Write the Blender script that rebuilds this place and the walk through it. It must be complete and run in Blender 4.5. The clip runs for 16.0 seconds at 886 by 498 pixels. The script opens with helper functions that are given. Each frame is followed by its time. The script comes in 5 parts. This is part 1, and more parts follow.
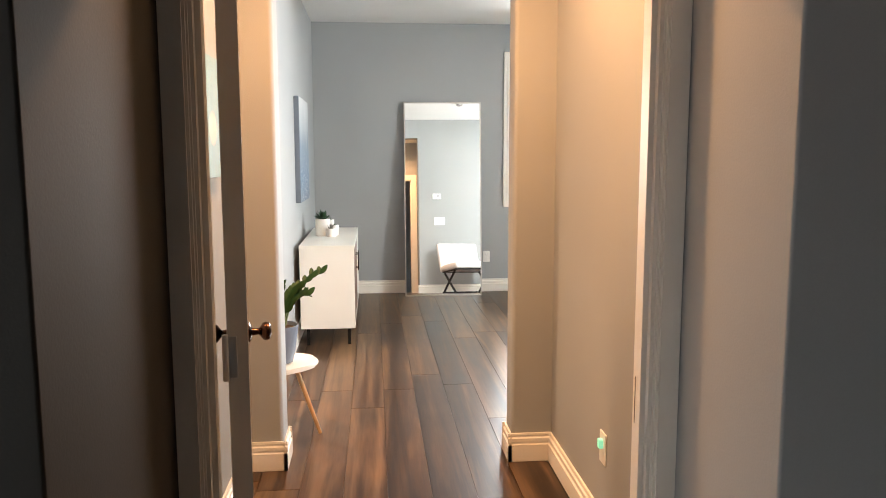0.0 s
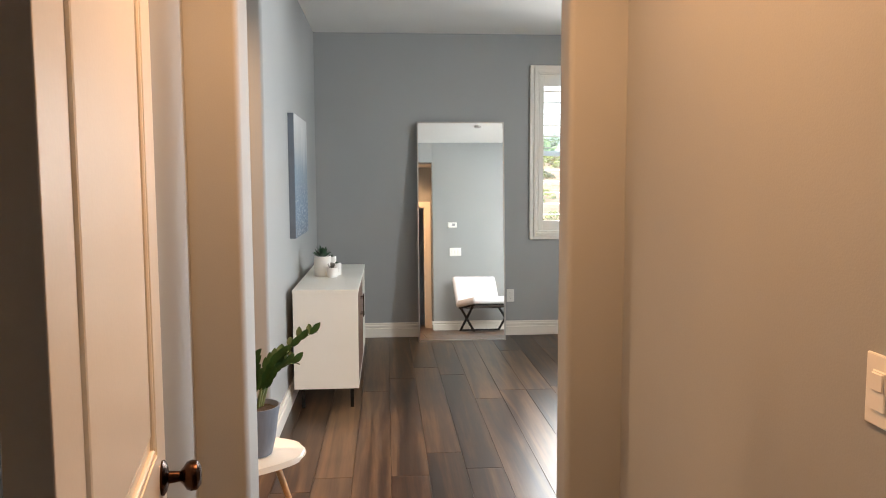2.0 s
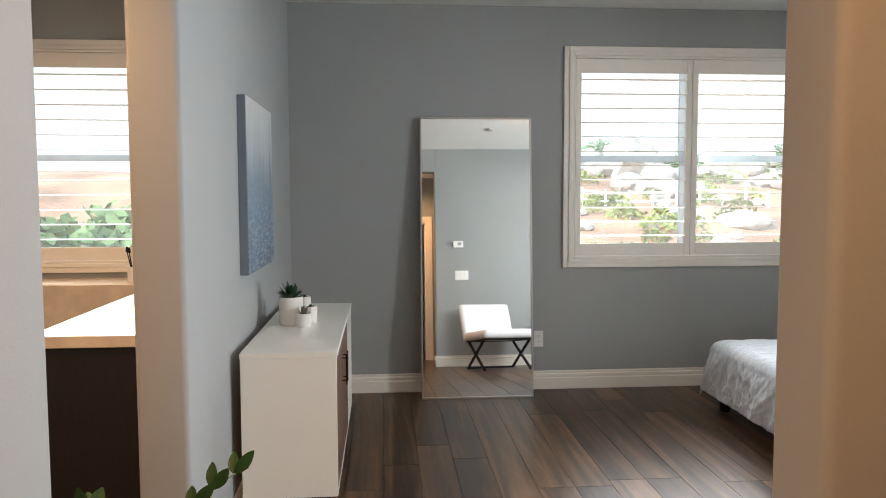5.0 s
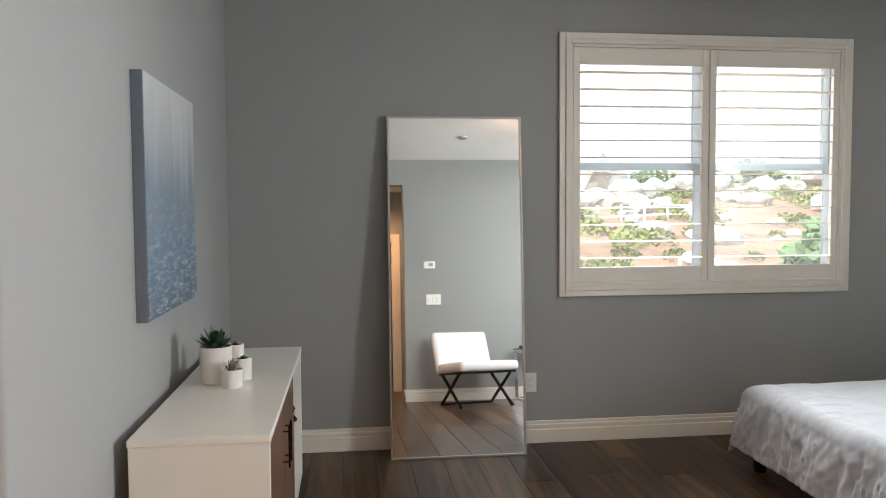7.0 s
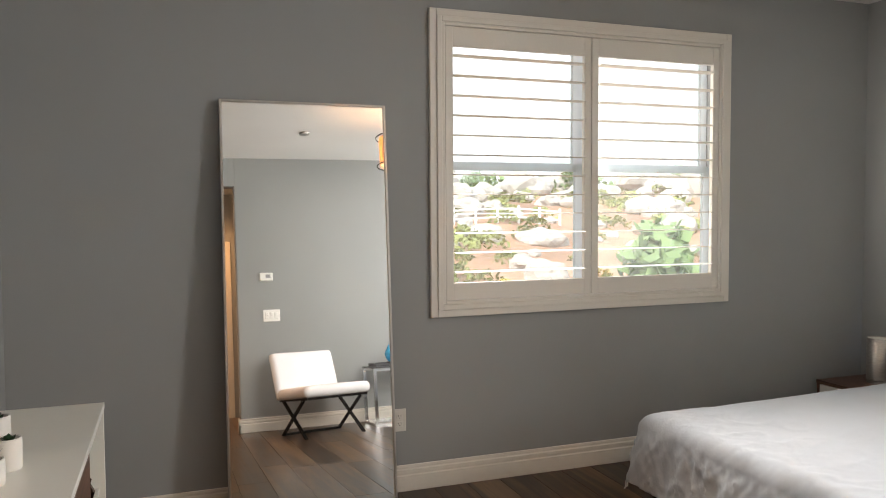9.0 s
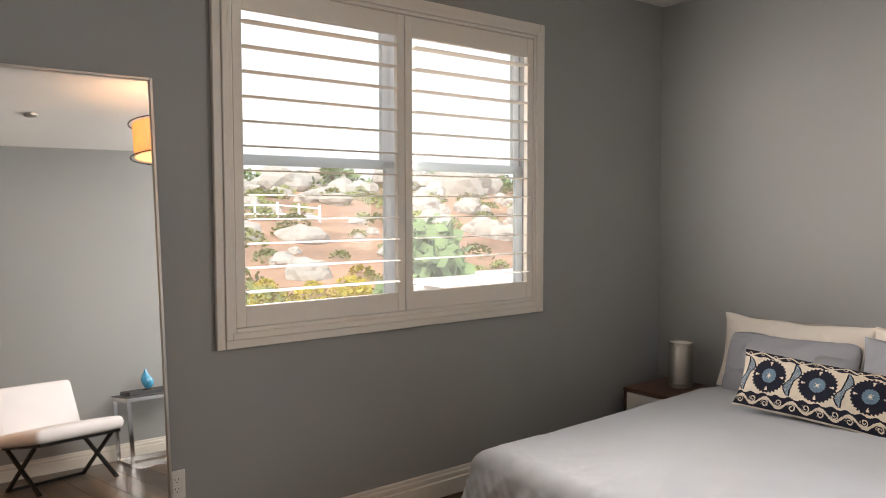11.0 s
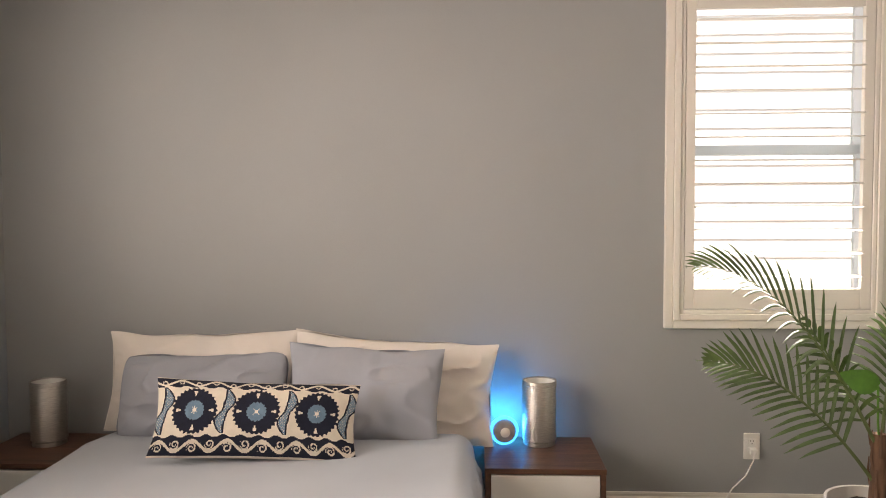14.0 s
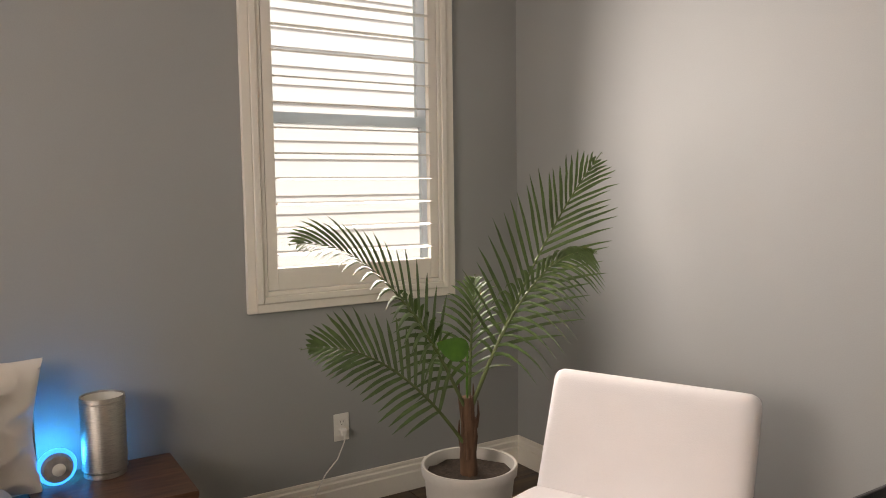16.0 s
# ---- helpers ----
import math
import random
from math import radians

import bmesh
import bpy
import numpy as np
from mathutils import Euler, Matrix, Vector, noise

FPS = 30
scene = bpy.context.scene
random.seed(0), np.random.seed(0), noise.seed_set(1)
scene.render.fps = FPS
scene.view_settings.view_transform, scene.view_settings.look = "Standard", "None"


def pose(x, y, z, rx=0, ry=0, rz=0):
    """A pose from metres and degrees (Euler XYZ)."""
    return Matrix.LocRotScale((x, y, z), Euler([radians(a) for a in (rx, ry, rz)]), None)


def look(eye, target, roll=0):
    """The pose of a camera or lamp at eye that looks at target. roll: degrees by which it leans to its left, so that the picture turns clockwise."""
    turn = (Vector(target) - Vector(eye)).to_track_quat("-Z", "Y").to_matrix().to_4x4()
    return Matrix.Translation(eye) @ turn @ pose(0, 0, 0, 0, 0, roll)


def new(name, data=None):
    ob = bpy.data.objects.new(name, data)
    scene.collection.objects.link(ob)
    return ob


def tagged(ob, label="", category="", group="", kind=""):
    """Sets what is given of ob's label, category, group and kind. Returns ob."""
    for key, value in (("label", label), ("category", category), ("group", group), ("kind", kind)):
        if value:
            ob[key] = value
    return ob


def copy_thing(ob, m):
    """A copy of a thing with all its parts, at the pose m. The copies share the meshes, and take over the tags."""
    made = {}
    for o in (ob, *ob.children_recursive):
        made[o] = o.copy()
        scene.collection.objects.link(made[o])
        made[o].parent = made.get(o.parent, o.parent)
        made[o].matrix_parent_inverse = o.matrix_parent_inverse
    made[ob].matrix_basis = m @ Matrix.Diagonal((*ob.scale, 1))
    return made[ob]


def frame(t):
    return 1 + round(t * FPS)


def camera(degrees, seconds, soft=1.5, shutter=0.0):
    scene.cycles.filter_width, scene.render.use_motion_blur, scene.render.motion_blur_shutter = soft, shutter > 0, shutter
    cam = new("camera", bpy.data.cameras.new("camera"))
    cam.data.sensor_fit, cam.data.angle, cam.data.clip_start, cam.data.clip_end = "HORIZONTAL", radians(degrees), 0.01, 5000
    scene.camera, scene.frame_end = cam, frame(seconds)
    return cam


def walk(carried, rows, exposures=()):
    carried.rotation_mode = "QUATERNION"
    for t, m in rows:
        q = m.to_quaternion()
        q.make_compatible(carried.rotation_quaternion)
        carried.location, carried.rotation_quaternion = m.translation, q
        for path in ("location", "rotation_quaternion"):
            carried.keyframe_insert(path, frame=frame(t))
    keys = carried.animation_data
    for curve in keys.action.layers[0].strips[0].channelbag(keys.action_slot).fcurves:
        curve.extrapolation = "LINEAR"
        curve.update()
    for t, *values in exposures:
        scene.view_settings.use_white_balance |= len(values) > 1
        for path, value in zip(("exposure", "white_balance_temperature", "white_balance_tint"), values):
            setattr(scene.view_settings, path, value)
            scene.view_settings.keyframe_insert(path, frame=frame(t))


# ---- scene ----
cam = camera(60.8, 16.0, soft=1.0)
EXPOSURES = [(0.0, 2.50, 6500, 10), (1.0, 2.20, 6500, 10), (2.0, 1.82, 6400, 10), (3.0, 1.58, 6200, 10), (4.0, 1.52, 6200, 10), (6.4, 1.34, 6500, 11), (7.0, 1.34, 6500, 12), (8.5, 1.30, 6900, 14), (10.5, 1.10, 7200, 17), (11.5, 0.80, 7300, 20), (12.5, 0.72, 7400, 24), (13.0, 0.93, 7500, 26), (13.5, 1.12, 7800, 24), (14.0, 1.13, 7900, 23), (15.0, 0.68, 7950, 21), (16.0, 0.42, 7900, 21)]
# PATH BEGIN
walk(cam, [
    (0, look((-0.348, -1.482, 1.411), (-0.166, 0.495, 1.168), -0.1)),
    (0.5, look((-0.345, -1.32, 1.424), (-0.191, 0.662, 1.203), -0.4)),
    (1, look((-0.354, -1.085, 1.419), (-0.206, 0.9, 1.221), -0.1)),
    (1.5, look((-0.319, -0.832, 1.436), (-0.171, 1.154, 1.254), -0.0)),
    (2, look((-0.314, -0.566, 1.428), (-0.165, 1.42, 1.249), -0.2)),
    (2.5, look((-0.34, -0.29, 1.428), (-0.19, 1.698, 1.265), -0.3)),
    (3, look((-0.329, -0.041, 1.404), (-0.181, 1.947, 1.252), -0.3)),
    (3.5, look((-0.305, 0.206, 1.412), (-0.152, 2.195, 1.26), -0.1)),
    (4, look((-0.297, 0.452, 1.431), (-0.143, 2.44, 1.273), -0.1)),
    (6.5, look((-0.279, 1.651, 1.418), (-0.08, 3.638, 1.306), -0.3)),
    (7, look((-0.257, 1.876, 1.42), (-0.01, 3.858, 1.315), -0.3)),
    (7.5, look((-0.243, 2.072, 1.425), (0.088, 4.041, 1.32), -0.3)),
    (8, look((-0.259, 2.253, 1.418), (0.2, 4.197, 1.317), -0.3)),
    (10.5, look((-0.224, 3.17, 1.474), (0.838, 4.861, 1.363), -0.2)),
    (11, look((-0.163, 3.326, 1.475), (1.072, 4.895, 1.363), -0.1)),
    (11.5, look((-0.091, 3.5, 1.448), (1.294, 4.939, 1.343), -0.2)),
    (12, look((0.025, 3.656, 1.432), (1.579, 4.91, 1.33), -0.1)),
    (12.5, look((0.139, 3.775, 1.402), (1.852, 4.803, 1.307), 0.1)),
    (13, look((0.307, 3.925, 1.376), (2.204, 4.552, 1.287), -0.1)),
    (13.5, look((0.446, 4.034, 1.36), (2.409, 4.406, 1.268), -0.1)),
    (14, look((0.627, 4.129, 1.358), (2.622, 4.228, 1.271), -0.2)),
    (14.5, look((0.753, 4.169, 1.369), (2.741, 3.967, 1.282), -0.1)),
    (15, look((0.856, 4.206, 1.383), (2.791, 3.709, 1.284), -0.4)),
    (15.5, look((0.963, 4.219, 1.36), (2.793, 3.422, 1.238), -0.6)),
    (16, look((1.07, 4.219, 1.34), (2.764, 3.167, 1.184), -0.8)),
], EXPOSURES)
# PATH END

# ---- world, sun, large lights ----
world = bpy.data.worlds.new("sky")
scene.world = world
world.use_nodes = True
wn = world.node_tree
sky = wn.nodes.new("ShaderNodeTexSky")
sky.sky_type = "NISHITA"
sky.sun_disc = False
sky.sun_elevation = radians(40)
sky.sun_rotation = radians(234)
sky.air_density, sky.dust_density = 1.0, 8.0
haze = wn.nodes.new("ShaderNodeMixRGB")
haze.inputs[0].default_value = 0.8
haze.inputs[2].default_value = (7.3, 7.9, 8.6, 1)
wn.links.new(sky.outputs[0], haze.inputs[1])
wn.links.new(haze.outputs[0], wn.nodes["Background"].inputs[0])
wn.nodes["Background"].inputs[1].default_value = 0.12


def lamp(name, kind, energy, color, m, **settings):
    data = bpy.data.lights.new(name, kind)
    data.energy, data.color = energy, color
    for key, value in settings.items():
        if key == "size":
            data.size = value
        if key == "size_y":
            data.shape, data.size_y = "RECTANGLE", value
        if key == "spread":
            data.spread = value
        if key == "angle":
            data.angle = value
        if key == "radius":
            data.shadow_soft_size = value
        if key == "cone":
            data.spot_size, data.spot_blend = value, 0.6
    ob = new(name, data)
    ob.matrix_world = m
    return ob


lamp("sun", "SUN", 2.2, (1.0, 0.97, 0.92), look((0, 0, 30), (29, 21, 0)), angle=radians(10))
WARM = (1.0, 0.56, 0.28)
DAY = (0.985, 0.98, 0.955)
# daylight entering by the three windows, and by an unseen opening added to the landing
lamp("window_daylight", "AREA", 19.5, DAY, look((1.935, 6.235, 1.68), (1.80, 0, 1.20)), size=1.60, size_y=1.25, spread=radians(116))
# added lamp in the north window, aimed to brighten a patch of east wall
lamp("window_daylight", "AREA", 4.2, DAY, look((1.935, 6.19, 1.68), (3.965, 5.10, 1.70)), size=1.0, size_y=1.2, spread=radians(84))
lamp("window_daylight", "AREA", 26, (0.95, 0.98, 1.0), look((3.90, 2.85, 1.65), (0, 2.85, 1.25)), size=0.70, size_y=1.25, spread=radians(122))
lamp("window_daylight", "AREA", 9, DAY, look((-2.42, 6.255, 1.68), (-2.42, 0, 1.45)), size=0.90, size_y=1.25, spread=radians(140))
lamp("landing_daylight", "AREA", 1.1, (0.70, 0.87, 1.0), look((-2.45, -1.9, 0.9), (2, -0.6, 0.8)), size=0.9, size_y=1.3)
# lit lamps
lamp("hall_light", "SPOT", 50, (1.0, 0.51, 0.225), look((-0.28, 0.90, 2.725), (-0.28, 0.90, 0)), radius=0.05, cone=radians(160))
lamp("bath_light", "SPOT", 60, WARM, look((-1.70, 2.80, 2.725), (-1.70, 2.80, 0)), radius=0.05, cone=radians(138))
lamp("bath_light", "SPOT", 45, WARM, look((-2.10, 4.80, 2.725), (-2.10, 4.80, 0)), radius=0.05, cone=radians(165))
lamp("drum_bulb", "POINT", 4.5, WARM, pose(1.565, 3.85, 2.37), radius=0.05)

# ---- materials ----


def material(name, color, rough=0.6, metal=0.0, vary=0.12, scale=6.0, bump=0.02, bump_scale=180.0, stretch=(1, 1, 1), coat=0.0):
    """Base colour with two scales of variation and a fine relief."""
    m = bpy.data.materials.new(name)
    m.use_nodes = True
    nt = m.node_tree
    b = nt.nodes["Principled BSDF"]
    b.inputs["Roughness"].default_value, b.inputs["Metallic"].default_value = rough, metal
    b.inputs["Coat Weight"].default_value = coat
    tc = nt.nodes.new("ShaderNodeTexCoord")
    mp = nt.nodes.new("ShaderNodeMapping")
    mp.inputs["Scale"].default_value = stretch
    nt.links.new(tc.outputs["Object"], mp.inputs[0])
    big, fine = nt.nodes.new("ShaderNodeTexNoise"), nt.nodes.new("ShaderNodeTexNoise")
    big.inputs["Scale"].default_value, big.inputs["Detail"].default_value = scale, 4
    fine.inputs["Scale"].default_value, fine.inputs["Detail"].default_value = bump_scale, 3
    for n in (big, fine):
        nt.links.new(mp.outputs[0], n.inputs["Vector"])
    add = nt.nodes.new("ShaderNodeMath")
    add.operation = "ADD"
    nt.links.new(big.outputs["Fac"], add.inputs[0])
    half = nt.nodes.new("ShaderNodeMath")
    half.operation = "MULTIPLY"
    half.inputs[1].default_value = 0.4
    nt.links.new(fine.outputs["Fac"], half.inputs[0])
    nt.links.new(half.outputs[0], add.inputs[1])
    ramp = nt.nodes.new("ShaderNodeValToRGB")
    ramp.color_ramp.elements[0].position, ramp.color_ramp.elements[1].position = 0.45, 0.95
    ramp.color_ramp.elements[0].color = (*[c * (1 - vary) for c in color], 1)
    ramp.color_ramp.elements[1].color = (*[min(1, c * (1 + vary)) for c in color], 1)
    nt.links.new(add.outputs[0], ramp.inputs[0])
    nt.links.new(ramp.outputs[0], b.inputs["Base Color"])
    if bump:
        bp = nt.nodes.new("ShaderNodeBump")
        bp.inputs["Strength"].default_value, bp.inputs["Distance"].default_value = min(1, bump * 10), 0.002
        nt.links.new(fine.outputs["Fac"], bp.inputs["Height"])
        nt.links.new(bp.outputs[0], b.inputs["Normal"])
    return m


def glow(name, color, strength):
    m = bpy.data.materials.new(name)
    m.use_nodes = True
    b = m.node_tree.nodes["Principled BSDF"]
    b.inputs["Base Color"].default_value = (*color, 1)
    b.inputs["Emission Color"].default_value = (*color, 1)
    b.inputs["Emission Strength"].default_value = strength
    return m


WALL = material("wall_paint", (0.325, 0.336, 0.332), 0.75, vary=0.04, scale=1.3, bump=0.018, bump_scale=220)
# near-black brown, far darker than WALL, for the landing wall left of the door
UMBER = material("umber_surface", (0.014, 0.0130, 0.0095), 0.7, vary=0.15, scale=2, bump=0.018, bump_scale=200)
CEIL = material("ceiling_paint", (0.77, 0.76, 0.73), 0.85, vary=0.03, scale=1.5, bump=0.06, bump_scale=160)
TRIM = material("trim_paint", (0.78, 0.745, 0.675), 0.35, vary=0.03, scale=3, bump=0.01, bump_scale=90)
DOORP = material("door_paint", (0.76, 0.73, 0.67), 0.28, vary=0.03, scale=3, bump=0.01, bump_scale=120)
LACQUER = material("white_lacquer", (0.82, 0.82, 0.765), 0.3, vary=0.02, scale=4, bump=0.005, bump_scale=150)
WALNUT = material("walnut", (0.115, 0.055, 0.032), 0.4, vary=0.5, scale=5, bump=0.02, bump_scale=60, stretch=(10, 1, 10))
BLACK = material("black_metal", (0.015, 0.014, 0.013), 0.4, metal=0.6, vary=0.2, bump=0.01)
BRONZE = material("dark_bronze", (0.06, 0.03, 0.02), 0.25, metal=1.0, vary=0.3, bump=0.005)
STEEL = material("brushed_steel", (0.44, 0.42, 0.39), 0.40, metal=1.0, vary=0.3, scale=30, bump=0.03, bump_scale=120, stretch=(1, 1, 25))
CHROME = material("chrome", (0.7, 0.7, 0.7), 0.12, metal=1.0, vary=0.05, bump=0)
SILVER = material("satin_silver", (0.62, 0.60, 0.57), 0.3, metal=1.0, vary=0.05, bump=0)
PLASTIC = material("white_plastic", (0.78, 0.77, 0.73), 0.35, vary=0.02, bump=0)
DARK = material("dark_slot", (0.03, 0.03, 0.03), 0.6, vary=0.1, bump=0)
CERAMIC = material("white_ceramic", (0.78, 0.77, 0.73), 0.3, vary=0.03, bump=0.005)
SOIL = material("potting_soil", (0.05, 0.035, 0.025), 0.95, vary=0.5, scale=60, bump=0.1, bump_scale=90)

mirror_mat = bpy.data.materials.new("mirror_glass")
mirror_mat.use_nodes = True
_b = mirror_mat.node_tree.nodes["Principled BSDF"]
_b.inputs["Base Color"].default_value = (0.90, 0.92, 0.91, 1)
_b.inputs["Metallic"].default_value, _b.inputs["Roughness"].default_value = 1.0, 0.015

glass_mat = bpy.data.materials.new("window_glass")
glass_mat.use_nodes = True
_nt = glass_mat.node_tree
_nt.nodes.remove(_nt.nodes["Principled BSDF"])
_tr, _gl, _mx = (_nt.nodes.new(k) for k in ("ShaderNodeBsdfTransparent", "ShaderNodeBsdfGlossy", "ShaderNodeMixShader"))
_tr.inputs[0].default_value = (0.93, 0.97, 0.96, 1)
_gl.inputs["Roughness"].default_value = 0.02
_mx.inputs[0].default_value = 0.02
# pale haze over the view outside, put into the glass as a translucent layer
_veil, _veil_mix = _nt.nodes.new("ShaderNodeBsdfTranslucent"), _nt.nodes.new("ShaderNodeMixShader")
_veil.inputs[0].default_value = (0.9, 0.93, 0.95, 1)
_veil_mix.inputs[0].default_value = 0.07
_nt.links.new(_tr.outputs[0], _veil_mix.inputs[1])
_nt.links.new(_veil.outputs[0], _veil_mix.inputs[2])
_nt.links.new(_veil_mix.outputs[0], _mx.inputs[1])
_nt.links.new(_gl.outputs[0], _mx.inputs[2])
_nt.links.new(_mx.outputs[0], _nt.nodes["Material Output"].inputs[0])

# ---- mesh helpers ----


def box(bm, x0, x1, y0, y1, z0, z1, bevel=0.0, seg=2):
    """A box in bm, its edges rounded by bevel. Returns its vertices."""
    vs = [bm.verts.new((x, y, z)) for x in (x0, x1) for y in (y0, y1) for z in (z0, z1)]
    fs = [(0, 1, 3, 2), (4, 6, 7, 5), (0, 4, 5, 1), (2, 3, 7, 6), (0, 2, 6, 4), (1, 5, 7, 3)]
    faces = [bm.faces.new([vs[i] for i in f]) for f in fs]
    if bevel:
        edges = list({e for f in faces for e in f.edges})
        bmesh.ops.bevel(bm, geom=edges, offset=bevel, segments=seg, affect="EDGES", profile=0.5)
    return vs


def prism(bm, outline, z0, z1):
    """An upright prism over an outline of (x, y)."""
    lo = [bm.verts.new((x, y, z0)) for x, y in outline]
    hi = [bm.verts.new((x, y, z1)) for x, y in outline]
    n = len(outline)
    bm.faces.new(lo[::-1])
    bm.faces.new(hi)
    for i in range(n):
        bm.faces.new([lo[i], lo[(i + 1) % n], hi[(i + 1) % n], hi[i]])


def rounded(x0, x1, y0, y1, r, corners="abcd", n=6):
    """A rectangle's outline with chosen corners rounded: a (x0,y0), b (x1,y0), c (x1,y1), d (x0,y1)."""
    out = []
    for key, cx, cy, a in (("a", x0, y0, 180), ("b", x1, y0, 270), ("c", x1, y1, 0), ("d", x0, y1, 90)):
        if key not in corners:
            out.append((cx, cy))
            continue
        px = cx + (r if cx == x0 else -r)
        py = cy + (r if cy == y0 else -r)
        for i in range(n + 1):
            t = radians(a + 90 * i / n)
            out.append((px + r * math.cos(t), py + r * math.sin(t)))
    return out


def lathe(bm, profile, n=32, center=(0, 0), cap=True):
    """A body of revolution round z from (radius, z) pairs."""
    rings = []
    for r, z in profile:
        rings.append([bm.verts.new((center[0] + r * math.cos(2 * math.pi * i / n), center[1] + r * math.sin(2 * math.pi * i / n), z)) for i in range(n)])
    for a, b in zip(rings, rings[1:]):
        for i in range(n):
            bm.faces.new([a[i], a[(i + 1) % n], b[(i + 1) % n], b[i]])
    if cap:
        bm.faces.new(rings[0][::-1])
        bm.faces.new(rings[-1])


def tube(bm, points, radius, n=8, taper=None):
    """A round bar along points."""
    rings = []
    pts = [Vector(p) for p in points]
    for i, p in enumerate(pts):
        d = (pts[min(i + 1, len(pts) - 1)] - pts[max(i - 1, 0)]).normalized()
        u = d.orthogonal().normalized() if i == 0 else (u - d * u.dot(d)).normalized()
        v = d.cross(u)
        r = radius if taper is None else radius * (1 - taper * i / (len(pts) - 1))
        rings.append([bm.verts.new(p + r * (math.cos(2 * math.pi * k / n) * u + math.sin(2 * math.pi * k / n) * v)) for k in range(n)])
    for a, b in zip(rings, rings[1:]):
        for k in range(n):
            bm.faces.new([a[k], a[(k + 1) % n], b[(k + 1) % n], b[k]])
    bm.faces.new(rings[0][::-1])
    bm.faces.new(rings[-1])


def bar(bm, a, b, w, d):
    """A square bar of w by d from a to b."""
    a, b = Vector(a), Vector(b)
    z = (b - a).normalized()
    x = z.cross(Vector((0, 0, 1)) if abs(z.z) < 0.95 else Vector((0, 1, 0))).normalized()
    y = z.cross(x)
    ring = lambda p: [bm.verts.new(p + x * sx * w / 2 + y * sy * d / 2) for sx, sy in ((-1, -1), (1, -1), (1, 1), (-1, 1))]
    p, q = ring(a), ring(b)
    bm.faces.new(p[::-1])
    bm.faces.new(q)
    for i in range(4):
        bm.faces.new([p[i], p[(i + 1) % 4], q[(i + 1) % 4], q[i]])


def mesh_of(name, bm, mat, smooth=False):
    bmesh.ops.recalc_face_normals(bm, faces=bm.faces)
    me = bpy.data.meshes.new(name)
    if smooth:
        for f in bm.faces:
            f.smooth = smooth != "corners" or f.calc_area() < 0.08
    bm.to_mesh(me)
    bm.free()
    for m in mat if isinstance(mat, (list, tuple)) else [mat]:
        me.materials.append(m)
    if smooth:
        me.set_sharp_from_angle(angle=radians(40))
    return me


def part(name, bm, mat, parent=None, label="", smooth=False, m=None):
    ob = new(name, mesh_of(name, bm, mat, smooth))
    if parent is not None:
        ob.parent = parent
    if m is not None:
        ob.matrix_basis = m
    return tagged(ob, label)


def thing(name, m, label, category, group="", kind=""):
    ob = new(name)
    ob.empty_display_size = 0.1
    ob.matrix_basis = m
    return tagged(ob, label, category, group, kind)


def setting(name, bm, mat, label="", category="wall", smooth=False):
    return tagged(part(name, bm, mat, smooth=smooth), label, category, kind="structure")


# ---- plan ----
XW, XE, YN, YS, HC = -0.94, 3.965, 6.30, 2.0, 2.74
BW = -3.3                  # far wall of the bathroom
N1 = (1.06, 2.81, 0.955, 2.40)    # bedroom window opening: x0 x1 z0 z1
N2 = (-2.95, -1.90, 0.955, 2.40)  # bathroom window opening
E1 = (2.435, 3.265, 0.93, 2.36)    # east window opening: y0 y1 z0 z1

bm = bmesh.new()
T = 0.16
xs = [BW - T, N2[0], N2[1], N1[0], N1[1], XE + T]
for i in range(5):
    hole = {1: N2, 3: N1}.get(i)
    if hole:
        box(bm, xs[i], xs[i + 1], YN, YN + T, -0.1, hole[2])
        box(bm, xs[i], xs[i + 1], YN, YN + T, hole[3], HC)
    else:
        box(bm, xs[i], xs[i + 1], YN, YN + T, -0.1, HC)
setting("wall_north", bm, WALL, "matte grey painted north wall with two window openings")

bm = bmesh.new()
box(bm, XE, XE + T, YS - 0.145, E1[0], -0.1, HC)
box(bm, XE, XE + T, E1[1], YN, -0.1, HC)
box(bm, XE, XE + T, E1[0], E1[1], -0.1, E1[2])
box(bm, XE, XE + T, E1[0], E1[1], E1[3], HC)
setting("wall_east", bm, WALL, "matte grey painted wall behind the bed")

OPX0, OPX1, OPZ = -0.765, 0.277, 2.45
bm = bmesh.new()
prism(bm, rounded(OPX1, XE, YS - 0.145, YS, 0.02, "ad"), -0.1, HC)
prism(bm, rounded(BW, OPX0, YS - 0.145, YS + 0.035, 0.02, "bc"), -0.1, HC)
box(bm, OPX0 - 0.02, OPX1 + 0.02, YS - 0.143, YS - 0.002, OPZ, HC)
setting("wall_south", bm, WALL, "grey painted wall with a rounded-edge cased passage", smooth="corners")

WS = 3.45
bm = bmesh.new()
prism(bm, rounded(XW - 0.17, XW, WS, YN, 0.02, "ab"), -0.1, HC)
box(bm, XW - 0.168, XW - 0.002, YS, WS + 0.02, OPZ, HC)
setting("wall_west", bm, WALL, "grey painted wall beside a bathroom passage", smooth="corners")

# bathroom shell
bm = bmesh.new()
box(bm, BW - T, BW, YS - 0.145, YN, -0.1, HC)
setting("wall_bathroom", bm, WALL, "painted bathroom wall")

